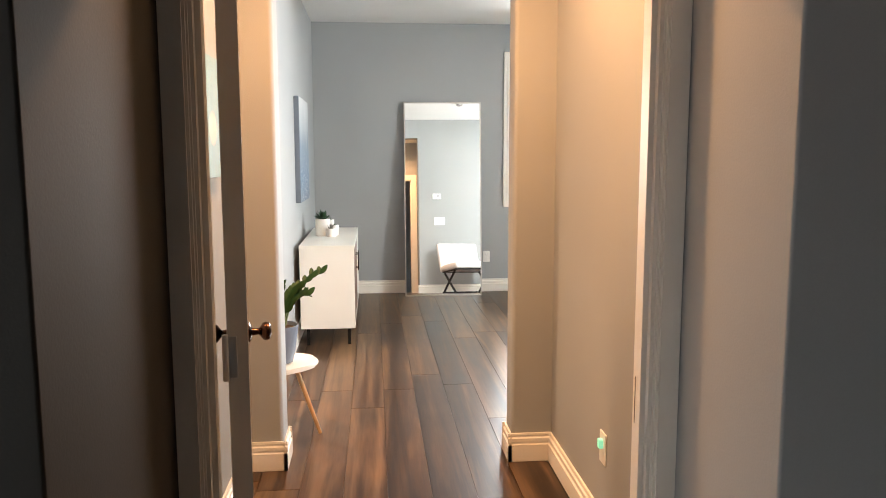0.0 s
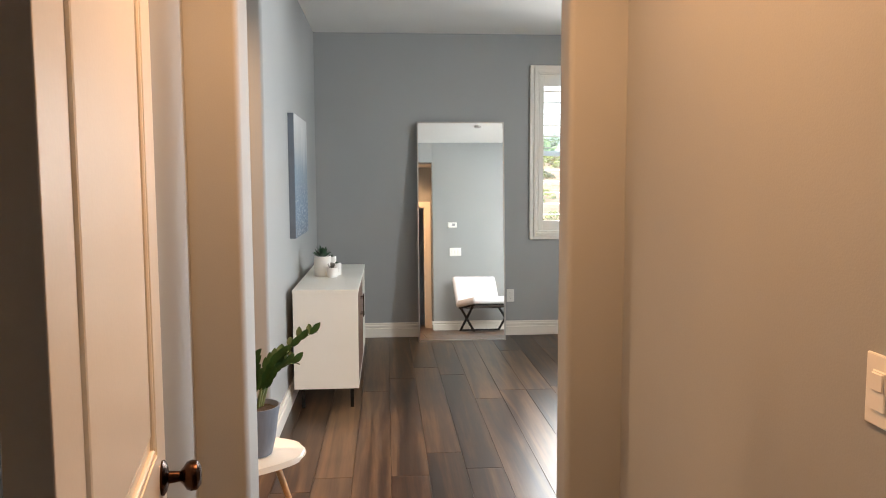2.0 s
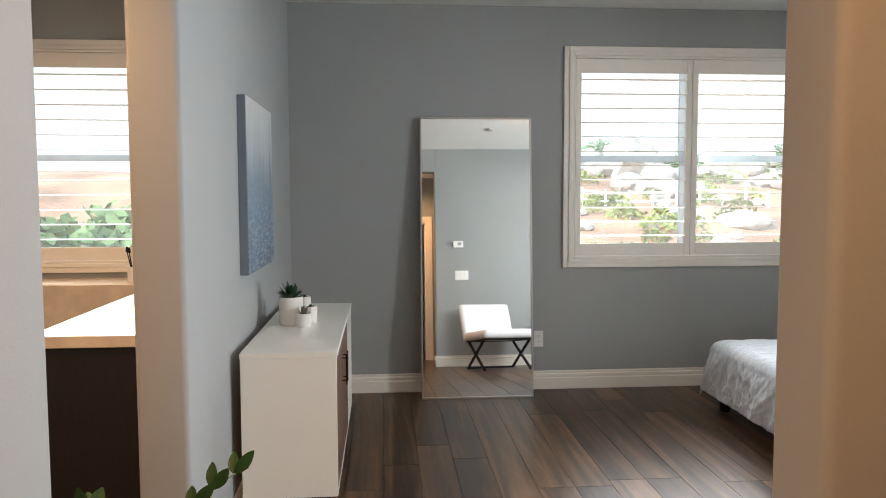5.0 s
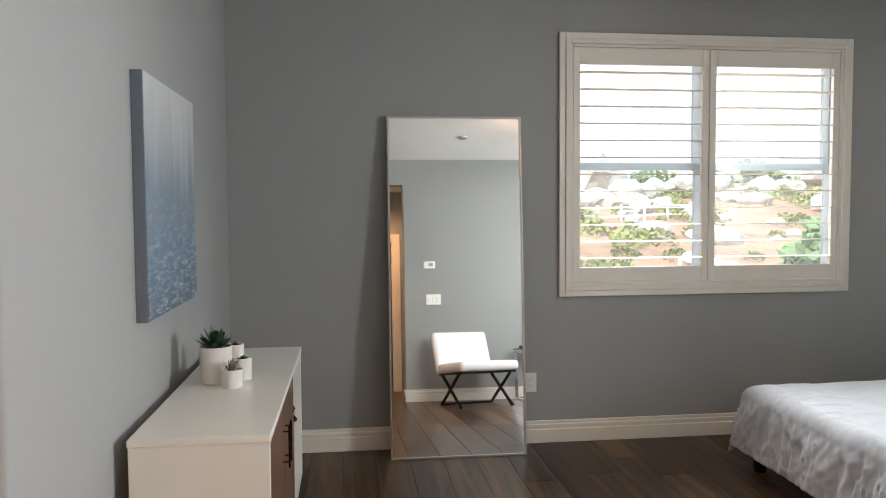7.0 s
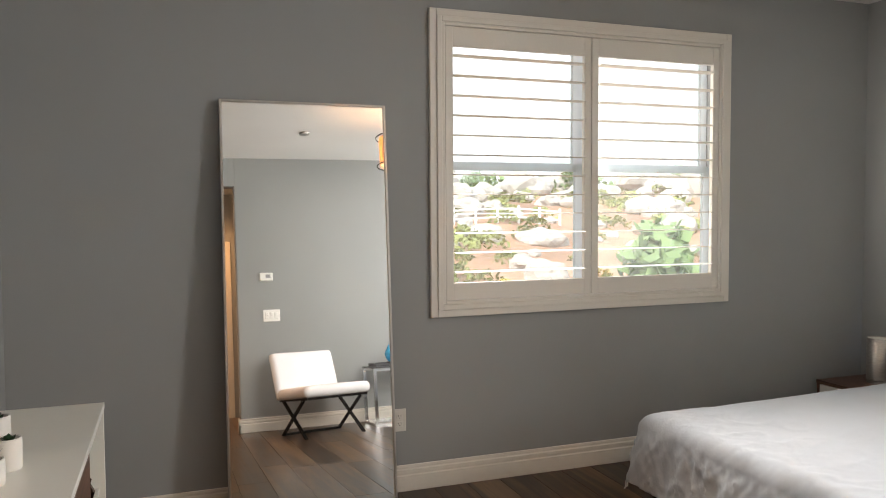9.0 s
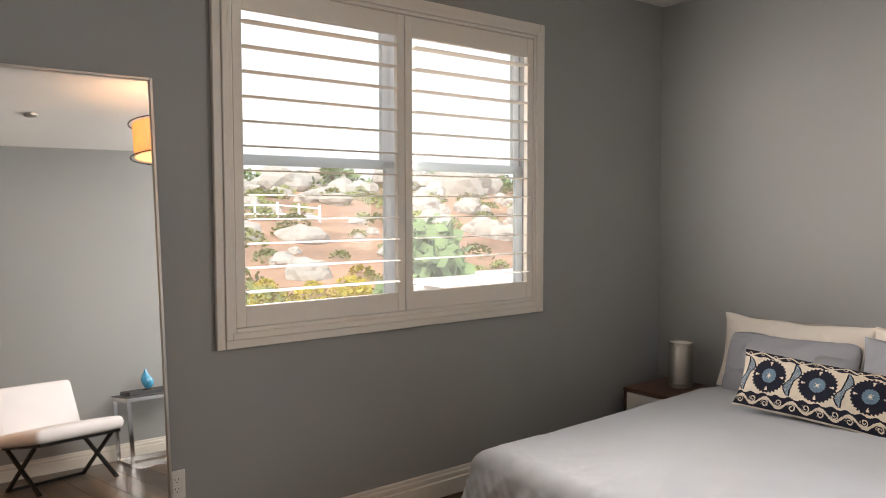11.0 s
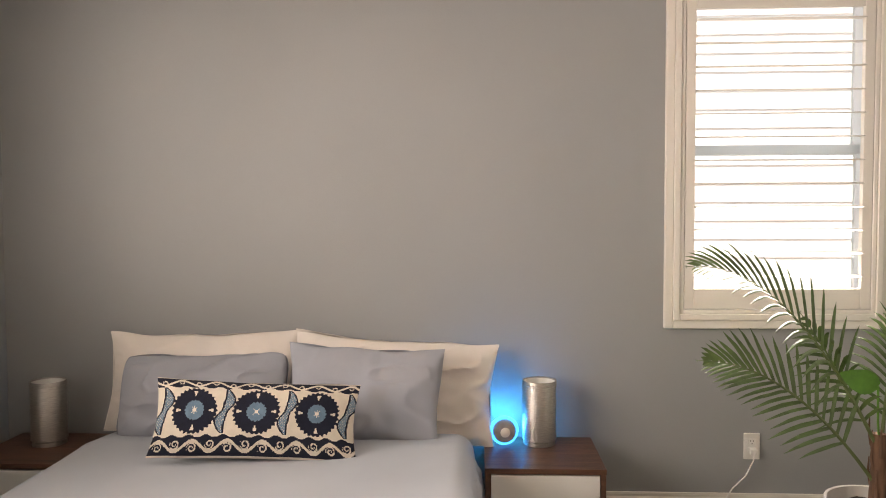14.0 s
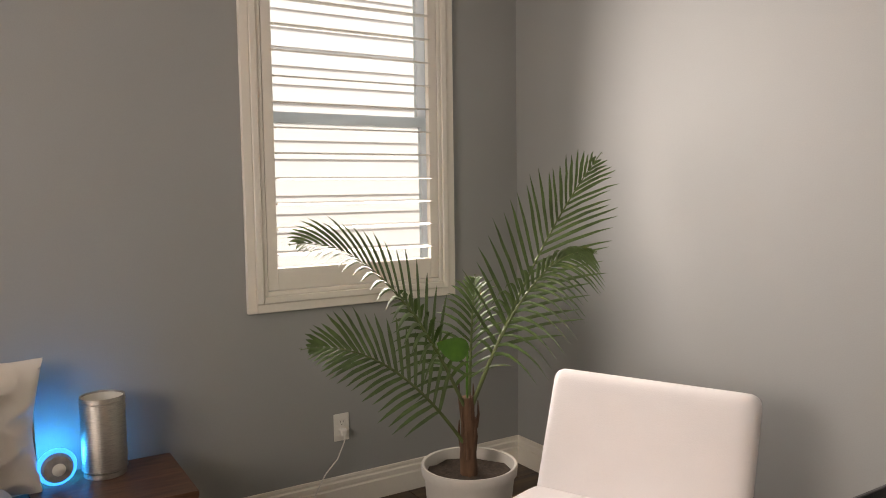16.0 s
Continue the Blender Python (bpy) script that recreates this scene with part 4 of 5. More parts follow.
# ---- palm ----
def frond(bm_stem, leaves, base, tip, rise, length, pairs, seed, droop=0.35, face=None):
    """A feathered palm leaf: an arched stem from base to tip, leaflets in pairs along its outer part."""
    r = random.Random(seed)
    a, c = Vector(base), Vector(tip)
    mid = (a + c) / 2 + Vector((0, 0, rise))
    pts = [(1 - t) ** 2 * a + 2 * t * (1 - t) * mid + t * t * c for t in (i / 24 for i in range(25))]
    tube(bm_stem, pts, 0.0075, 6, 0.85)
    up0 = Vector(face or (0, 0, 1)).normalized()
    for i in range(pairs):
        t = 0.20 + 0.80 * i / (pairs - 1)
        p = (1 - t) ** 2 * a + 2 * t * (1 - t) * mid + t * t * c
        d = (2 * (1 - t) * (mid - a) + 2 * t * (c - mid)).normalized()
        side = d.cross(up0).normalized()
        up = side.cross(d).normalized()
        size = length * (math.sin(math.pi * min(1, 0.18 + 0.86 * t)) ** 0.7) * r.uniform(0.88, 1.08)
        for s in (-1, 1):
            spread = 1.0 - 0.55 * t + r.uniform(-0.05, 0.05)
            way = (side * s * spread + d * (0.55 + 0.7 * t) + up * 0.28).normalized()
            w = 0.0062 * r.uniform(0.8, 1.15)
            across = way.cross(up).normalized() * 0.85 + up * 0.35 * s
            prev = None
            bm_leaf = bmesh.new()
            leaves.append(bm_leaf)
            for k in range(6):
                q = k / 5
                pos = p + way * size * q + Vector((0, 0, -droop * size * q * q)) + r.uniform(-1, 1) * 0.002 * side
                ww = w * (0.55 + 1.5 * q) * (1 - q) ** 0.8 * 1.6 if k < 5 else 0.0004
                e = (bm_leaf.verts.new(pos - across * ww), bm_leaf.verts.new(pos + up * ww * 0.35), bm_leaf.verts.new(pos + across * ww))
                if prev:
                    bm_leaf.faces.new([prev[0], prev[1], e[1], e[0]])
                    bm_leaf.faces.new([prev[1], prev[2], e[2], e[1]])
                prev = e


def oval_leaf(bm, base, way, up, length, width, curl=0.15):
    """A pointed oval leaf with a folded midrib."""
    way, side = way.normalized(), way.cross(up).normalized()
    nrm = side.cross(way).normalized()
    prev = None
    for k in range(7):
        q = k / 6
        w = width / 2 * math.sin(math.pi * min(1, q * 0.92 + 0.06)) ** 0.8
        c = base + way * length * q - nrm * curl * length * q * q
        e = [bm.verts.new(c - side * w + nrm * w * 0.28), bm.verts.new(c), bm.verts.new(c + side * w + nrm * w * 0.28)]
        if prev:
            bm.faces.new([prev[0], prev[1], e[1], e[0]])
            bm.faces.new([prev[1], prev[2], e[2], e[1]])
        prev = e


def potted_palm():
    cx, cy = 3.285, 2.745
    palm = thing("potted_palm", pose(0, 0, 0), "tall feathery palm in a pale ribbed floor planter", "plant")
    bm = bmesh.new()
    n = 48
    prof = [(0.115, 0.0), (0.125, 0.006), (0.150, 0.17), (0.163, 0.318), (0.172, 0.322), (0.175, 0.352), (0.172, 0.358), (0.163, 0.356), (0.158, 0.310), (0.0, 0.310)]
    rings = []
    for r, z in prof:
        rings.append([bm.verts.new((cx + (r - (0.003 if 0.01 < z < 0.3 and (i // 2) % 2 else 0)) * math.cos(2 * math.pi * i / n), cy + (r - (0.003 if 0.01 < z < 0.3 and (i // 2) % 2 else 0)) * math.sin(2 * math.pi * i / n), z)) for i in range(n)])
    for a, b in zip(rings, rings[1:]):
        for i in range(n):
            bm.faces.new([a[i], a[(i + 1) % n], b[(i + 1) % n], b[i]])
    bm.faces.new(rings[0])
    bmesh.ops.remove_doubles(bm, verts=bm.verts, dist=1e-5)
    part("planter", bm, POTWHITE, palm, "pale planter with a ribbed body", True)
    bm = bmesh.new()
    k = 20
    rows = [[bm.verts.new((cx + 0.157 * i / 6 * math.cos(2 * math.pi * j / k), cy + 0.157 * i / 6 * math.sin(2 * math.pi * j / k), 0.318 + 0.012 * noise.noise(Vector((i * 0.9, j * 1.7, 2))))) for j in range(k)] for i in range(1, 7)]
    for a, b in zip(rows, rows[1:]):
        for j in range(k):
            bm.faces.new([a[j], a[(j + 1) % k], b[(j + 1) % k], b[j]])
    bm.faces.new(rows[0])
    part("soil", bm, SOIL, palm, smooth=True)
    bm = bmesh.new()
    tube(bm, [(cx, cy, 0.31), (cx + 0.006, cy, 0.38), (cx - 0.004, cy + 0.004, 0.46), (cx, cy + 0.004, 0.55), (cx, cy + 0.006, 0.60)], 0.034, 14, 0.35)
    for i in range(12):
        a = i * 2.4
        z = 0.36 + 0.018 * i
        tube(bm, [(cx + 0.026 * math.cos(a), cy + 0.026 * math.sin(a), z), (cx + 0.036 * math.cos(a), cy + 0.036 * math.sin(a), z + 0.05), (cx + 0.034 * math.cos(a), cy + 0.034 * math.sin(a), z + 0.10)], 0.008, 6, 0.8)
    part("trunk", bm, BARK, palm, "fibrous brown trunk", True)
    crown = (cx, cy, 0.53)
    see = (-0.6, 0.6, 0.55)
    for tip, rise, size, pairs, seed, face, droop in (
        ((3.235, 2.150, 1.475), 0.16, 0.31, 24, 1, (-0.80, 0.45, 0.35), 0.12),
        ((3.135, 3.455, 1.190), 0.36, 0.30, 22, 2, (-0.5, 0.1, 0.8), 0.28),
        ((3.235, 3.390, 0.860), 0.24, 0.25, 22, 3, (-0.75, 0.25, 0.55), 0.12),
        ((3.000, 2.395, 1.120), 0.34, 0.22, 24, 4, (-0.55, 0.80, 0.25), 0.75),
        ((3.42, 2.62, 1.02), 0.10, 0.22, 16, 6, see, 0.4),
        ((3.30, 3.02, 1.02), 0.05, 0.18, 14, 8, see, 0.4),
    ):
        stem, leaflets = bmesh.new(), []
        frond(stem, leaflets, crown if seed != 3 else (cx, cy, 0.40), tip, rise, size, pairs, seed, droop, face)
        f = part("frond", stem, RACHIS, palm, smooth=True)
        for leaf in leaflets:
            part("leaflet", leaf, LEAF, f, smooth=True)
    for at, way, size in (((3.22, 2.79, 0.78), (-0.25, 0.60, 0.20), 0.14),):
        bm = bmesh.new()
        oval_leaf(bm, Vector(at), Vector(way), Vector((-0.85, 0.35, 0.05)), size, 0.085, 0.25)
        tube(bm, [crown, (cx - 0.02, cy + 0.02, 0.64), at], 0.004, 6)
        part("young_leaf", bm, YOUNG, palm, "undivided bright green young leaf", True)
    return palm


potted_palm()


# ---- seats and side table ----
def cushion_block(bm, w, d, t, r):
    """A thick upholstered slab centred on the origin, w by d by t, with rounded edges and crowned faces."""
    n = 22

    def soft(u, half):
        """Position and rounding of a coordinate that runs -1..1 over the slab."""
        return u * half

    rows = {}
    for s in (-1, 1):
        for i in range(n + 1):
            for j in range(n + 1):
                u, v = math.sin(math.pi / 2 * (-1 + 2 * i / n)), math.sin(math.pi / 2 * (-1 + 2 * j / n))
                px, py = soft(u, w / 2), soft(v, d / 2)
                ex, ey = max(0, abs(px) - (w / 2 - r)) / r, max(0, abs(py) - (d / 2 - r)) / r
                e = min(1.0, math.hypot(ex, ey))
                if ex and ey and math.hypot(ex, ey) > 1:
                    k = 1 / math.hypot(ex, ey)
                    px = math.copysign(w / 2 - r + r * ex * k, px)
                    py = math.copysign(d / 2 - r + r * ey * k, py)
                crown = 0.10 * t * (1 - u ** 4) * (1 - v ** 4)
                h = (t / 2 - r) + r * math.sqrt(max(0.0, 1 - e * e)) + crown
                rows[s, i, j] = bm.verts.new((px, py, s * h))
        for i in range(n):
            for j in range(n):
                bm.faces.new([rows[s, i, j], rows[s, i + 1, j], rows[s, i + 1, j + 1], rows[s, i, j + 1]])
    rim = [(i, 0) for i in range(n)] + [(n, j) for j in range(n)] + [(i, n) for i in range(n, 0, -1)] + [(0, j) for j in range(n, 0, -1)]
    m = len(rim)
    for a in range(m):
        p, q = rim[a], rim[(a + 1) % m]
        bm.faces.new([rows[-1, p[0], p[1]], rows[-1, q[0], q[1]], rows[1, q[0], q[1]], rows[1, p[0], p[1]]])
    bmesh.ops.remove_doubles(bm, verts=bm.verts, dist=0.0003)


def lounge_chair():
    """An armless lounge chair facing +y: two slabs on a black X-frame base."""
    ch = thing("lounge_chair", pose(0, 0, 0), "white armless lounge chair on black crossed metal legs", "chair", "pair of lounge chairs")
    bm = bmesh.new()
    cushion_block(bm, 0.655, 0.62, 0.095, 0.040)
    bm.transform(pose(0, 0.07, 0.390, 4, 0, 0))
    part("seat", bm, UPHOL, ch, smooth=True)
    bm = bmesh.new()
    cushion_block(bm, 0.640, 0.47, 0.075, 0.034)
    bm.transform(pose(0, -0.320, 0.530, 111, 0, 0))
    part("backrest", bm, UPHOL, ch, smooth=True)
    bm = bmesh.new()
    for x in (-0.285, 0.285):
        bar(bm, (x, -0.24, 0.318), (x, 0.35, 0.350), 0.024, 0.024)
    for y, z in ((-0.23, 0.3185), (0.34, 0.3495)):
        bar(bm, (-0.285, y, z), (0.285, y, z), 0.0238, 0.0238)
    part("seat_frame", bm, BLACK, ch)
    for x in (-0.285, 0.285):
        for k, (a, b) in enumerate((((x, -0.22, 0.0), (x, 0.24, 0.328)), ((x, 0.28, 0.0), (x, -0.18, 0.312)))):
            bm = bmesh.new()
            bar(bm, a, b, 0.024 + 0.001 * k, 0.020)
            part("leg", bm, BLACK, ch)
    bm = bmesh.new()
    bar(bm, (-0.275, -0.205, 0.012), (0.275, -0.205, 0.012), 0.022, 0.022)
    part("stretcher", bm, BLACK, ch)
    return ch


chair_a = lounge_chair()
chair_a.matrix_basis = pose(0.955, 2.67, 0, 0, 0, -17)
copy_thing(chair_a, pose(2.508, 2.852, 0, 0, 0, 23))


def side_table():
    st = thing("side_table", pose(1.48, 2.13, 0), "chrome side table with a glass top between two chairs", "table")
    W, D, H = 0.60, 0.48, 0.55
    for x in (0.015, W - 0.015):
        for y in (0.015, D - 0.015):
            bm = bmesh.new()
            bar(bm, (x, y, 0), (x, y, H), 0.030, 0.030)
            part("leg", bm, CHROME, st)
    for z in (0.015, H - 0.015):
        for y in (0.015, D - 0.015):
            bm = bmesh.new()
            bar(bm, (0.031, y, z), (W - 0.031, y, z), 0.0296, 0.0296)
            part("rail", bm, CHROME, st)
        for x in (0.015, W - 0.015):
            bm = bmesh.new()
            bar(bm, (x, 0.031, z), (x, D - 0.031, z), 0.0296, 0.0296)
            part("rail", bm, CHROME, st)
    bm = bmesh.new()
    box(bm, -0.004, W + 0.004, -0.004, D + 0.004, H + 0.0005, H + 0.010, 0.003, 2)
    part("tabletop", bm, DARKTRAY, st, "smoked glass top")
    return st


side_table()
bm = bmesh.new()
box(bm, 1.53, 2.05, 2.19, 2.50, 0.561, 0.567)
for x0, x1, y0, y1 in ((1.53, 2.05, 2.19, 2.20), (1.53, 2.05, 2.49, 2.50), (1.53, 1.54, 2.20, 2.49), (2.04, 2.05, 2.20, 2.49)):
    box(bm, x0, x1, y0, y1, 0.567, 0.592, 0.002, 1)
tagged(part("serving_tray", bm, DARKTRAY), "dark metallic tray on the side table", "tray")

fl = thing("glass_ornament", pose(1.715, 2.35, 0.568), "aqua blue flame-shaped glass ornament on a dark base", "ornament")
bm = bmesh.new()
lathe(bm, [(0.036, 0.0), (0.040, 0.004), (0.036, 0.028), (0.030, 0.032)], 24)
part("base", bm, BLACK, fl, smooth=True)
bm = bmesh.new()
lathe(bm, [(0.020, 0.032), (0.038, 0.050), (0.050, 0.080), (0.047, 0.110), (0.032, 0.138), (0.017, 0.162), (0.009, 0.186), (0.001, 0.204)], 28)
for v in bm.verts:
    v.co.x += 0.010 * math.sin(v.co.z * 30)
part("flame", bm, AQUA, fl, "translucent aqua glass flame", True)


# ---- ceiling lamp ----
def shade_material(name, color, through_):
    """Thin lamp-shade cloth that lets part of the bulb's light through."""
    m = material(name, color, 0.8, vary=0.08, scale=20, bump=0.05, bump_scale=250)
    nt = m.node_tree
    b = nt.nodes["Principled BSDF"]
    tr, mx = nt.nodes.new("ShaderNodeBsdfTranslucent"), nt.nodes.new("ShaderNodeMixShader")
    tr.inputs[0].default_value = (*color, 1)
    mx.inputs[0].default_value = through_
    nt.links.new(b.outputs[0], mx.inputs[1])
    nt.links.new(tr.outputs[0], mx.inputs[2])
    nt.links.new(mx.outputs[0], nt.nodes["Material Output"].inputs[0])
    return m


CLOTH = shade_material("linen_shade", (0.80, 0.62, 0.42), 0.6)
DIFFUSER = shade_material("lamp_diffuser", (0.9, 0.85, 0.75), 0.7)


def drum_light():
    dl = thing("ceiling_lamp", pose(1.565, 3.85, 2.24), "lit linen drum ceiling lamp with dark metal rims", "lamp")
    bm = bmesh.new()
    lathe(bm, [(0.222, 0.004), (0.222, 0.236), (0.220, 0.236), (0.220, 0.004), (0.222, 0.004)], 56, cap=False)
    part("shade", bm, CLOTH, dl, "glowing linen drum shade", True)
    for z in (0.0, 0.236):
        bm = bmesh.new()
        lathe(bm, [(0.244, z), (0.250, z), (0.250, z + 0.006), (0.244, z + 0.006), (0.244, z)], 56, cap=False)
        part("rim", bm, BRONZE, dl, "thin dark metal rim", True)
    bm = bmesh.new()
    lathe(bm, [(0.001, 0.010), (0.219, 0.010), (0.219, 0.014), (0.001, 0.014)], 48)
    part("diffuser", bm, DIFFUSER, dl, "milky bottom diffuser", True)
    bm = bmesh.new()
    lathe(bm, [(0.008, 0.236), (0.008, 0.475)], 12)
    for k in range(3):
        a = 2 * math.pi * k / 3
        tube(bm, [(0, 0, 0.25), (0.247 * math.cos(a), 0.247 * math.sin(a), 0.239)], 0.004, 6)
    part("stem", bm, BRONZE, dl, smooth=True)
    bm = bmesh.new()
    lathe(bm, [(0.03, 0.466), (0.065, 0.476), (0.068, 0.4995)], 28)
    part("canopy", bm, BRONZE, dl, smooth=True)
    return dl


drum_light()


def downlight(x, y):
    d = thing("recessed_light", pose(x, y, HC), "recessed ceiling downlight with white trim", "lamp")
    bm = bmesh.new()
    lathe(bm, [(0.055, -0.002), (0.080, -0.006), (0.084, 0.0), (0.055, 0.0), (0.055, -0.002)], 32, cap=False)
    part("trim_ring", bm, TRIM, d, smooth=True)
    return d


downlight(-0.28, 0.90)
downlight(-1.70, 2.80)
downlight(-2.10, 4.80)


# ---- stool with plant ----
def plant_stool():
    st = thing("plant_stool", pose(-0.865, 2.385, 0), "small white stool table with splayed light wood legs", "stool")
    bm = bmesh.new()
    out = []
    for i in range(48):
        a = 2 * math.pi * i / 48
        r = 0.205 * (1 + 0.08 * math.cos(3 * (a - radians(8))))
        out.append((r * math.cos(a), r * math.sin(a)))
    prism(bm, out, 0.338, 0.362)
    bmesh.ops.bevel(bm, geom=[e for e in bm.edges if abs(e.verts[0].co.z - e.verts[1].co.z) < 1e-6], offset=0.008, segments=3, affect="EDGES")
    part("tabletop", bm, LACQUER, st, "white rounded-triangle top", True)
    for a in (-20, 100, 220):
        c, s = math.cos(radians(a)), math.sin(radians(a))
        bm = bmesh.new()
        tube(bm, [(0.115 * c, 0.115 * s, 0.339), (0.245 * c, 0.245 * s, 0.0)], 0.0135, 12, 0.3)
        part("leg", bm, OAK, st, "light wood tapered leg", True)
    return st


plant_stool()


def stool_plant():
    cx, cy, z0 = -0.835, 2.365, 0.363
    pl = thing("potted_plant", pose(cx, cy, z0), "glossy dark green plant in a blue-grey pot", "plant")
    bm = bmesh.new()
    lathe(bm, [(0.055, 0.0), (0.064, 0.003), (0.078, 0.06), (0.090, 0.150), (0.097, 0.186), (0.097, 0.196), (0.092, 0.196), (0.086, 0.176), (0.0, 0.174)], 36, cap=False)
    bmesh.ops.remove_doubles(bm, verts=bm.verts, dist=1e-5)
    part("pot", bm, BLUEPOT, pl, "blue-grey ribbed pot", True)
    bm = bmesh.new()
    lathe(bm, [(0.002, 0.179), (0.084, 0.178), (0.085, 0.170)], 24)
    part("soil", bm, SOIL, pl)
    r = random.Random(4)
    for tip, rise in (((0.185, 0.36, 0.400), 0.10), ((0.085, 0.12, 0.36), 0.06), ((-0.05, 0.10, 0.42), 0.05), ((0.02, -0.14, 0.40), 0.06), ((-0.15, -0.05, 0.36), 0.06), ((0.12, 0.24, 0.30), 0.10)):
        a, c = Vector((tip[0] * 0.12, tip[1] * 0.12, 0.175)), Vector(tip)
        mid = (a + c) / 2 + Vector((-tip[0] * 0.25, -tip[1] * 0.25, rise))
        f = lambda t: (1 - t) ** 2 * a + 2 * t * (1 - t) * mid + t * t * c
        bs, leaves = bmesh.new(), []

        def leaf(*args):
            leaves.append(bmesh.new())
            oval_leaf(leaves[-1], *args)

        tube(bs, [f(i / 12) for i in range(13)], 0.0065, 7, 0.7)
        for i in range(6):
            t = 0.26 + 0.74 * i / 5
            d = (f(min(1, t + 0.02)) - f(t - 0.02)).normalized()
            side = d.cross(Vector((0, 0, 1))).normalized()
            for s in (-1, 1):
                way = d * 0.55 + side * s * 0.55 + Vector((0, 0, r.uniform(0.5, 0.95)))
                leaf(f(t), way, Vector((0.35 * s, -1, 0.35)), 0.060 * r.uniform(0.85, 1.15), 0.030, 0.10)
        leaf(f(1.0), f(1.0) - f(0.95), Vector((0, 0, 1)), 0.055, 0.026)
        stem = part("branch", bs, RACHIS, pl, smooth=True)
        for bl in leaves:
            part("leaf", bl, ZZLEAF, stem, smooth=True)
    return pl


stool_plant()


# ---- small pots on the sideboard ----
def little_pot(x, y, r, h, leafy, label, seed):
    z0 = 0.7582
    pl = thing("succulent", pose(x, y, z0), label, "plant", "white pots on the sideboard")
    bm = bmesh.new()
    lathe(bm, [(r * 0.93, 0.0), (r * 0.98, 0.004), (r, 0.012), (r, h - 0.002), (r - 0.002, h), (r - 0.006, h - 0.002), (r - 0.007, h - 0.016), (0.001, h - 0.017)], 36)
    part("pot", bm, CERAMIC, pl, "smooth white cylinder pot", True)
    bm = bmesh.new()
    lathe(bm, [(0.001, h - 0.012), (r - 0.008, h - 0.014), (r - 0.008, h - 0.0165)], 20)
    part("soil", bm, SOIL, pl)
    rr = random.Random(seed)
    bm = bmesh.new()
    count, size, wid = {"big": (28, r * 1.35, 0.029), "spiky": (46, r * 1.25, 0.006), "small": (12, r * 0.7, 0.014)}[leafy]
    for i in range(count):
        a = i * 2.399
        q = i / count
        el = radians(15 + 70 * q) if leafy != "spiky" else radians(rr.uniform(25, 85))
        way = Vector((math.cos(a) * math.cos(el), math.sin(a) * math.cos(el), math.sin(el)))
        up = Vector((-math.cos(a) * math.sin(el), -math.sin(a) * math.sin(el), math.cos(el)))
        base = Vector((math.cos(a), math.sin(a), 0)) * r * 0.22 * (1 - q) + Vector((0, 0, h - 0.014))
        oval_leaf(bm, base, way, up, size * rr.uniform(0.8, 1.15), wid, -0.12)
    part("leaves", bm, SUCC if leafy != "spiky" else DRYSUCC, pl, smooth=True)
    return pl


little_pot(-0.770, 4.845, 0.061, 0.142, "big", "leafy green succulent in a white cylinder pot", 1)
little_pot(-0.698, 4.760, 0.039, 0.068, "spiky", "grey spiky succulent in a small white pot", 2)
little_pot(-0.674, 4.888, 0.033, 0.085, "small", "small succulent in a narrow white pot", 3)
little_pot(-0.716, 4.975, 0.034, 0.125, "small", "tall narrow white pot with a tiny succulent", 4)

# a small figure on the sideboard's open shelf
fg = thing("figurine", pose(-0.535, 5.36, 0.4535), "small dark bronze abstract ornament on the shelf", "ornament")
bm = bmesh.new()
lathe(bm, [(0.030, 0.0), (0.034, 0.006), (0.016, 0.030), (0.024, 0.058), (0.010, 0.084), (0.014, 0.098), (0.002, 0.110)], 20)
part("body", bm, BRONZE, fg, smooth=True)


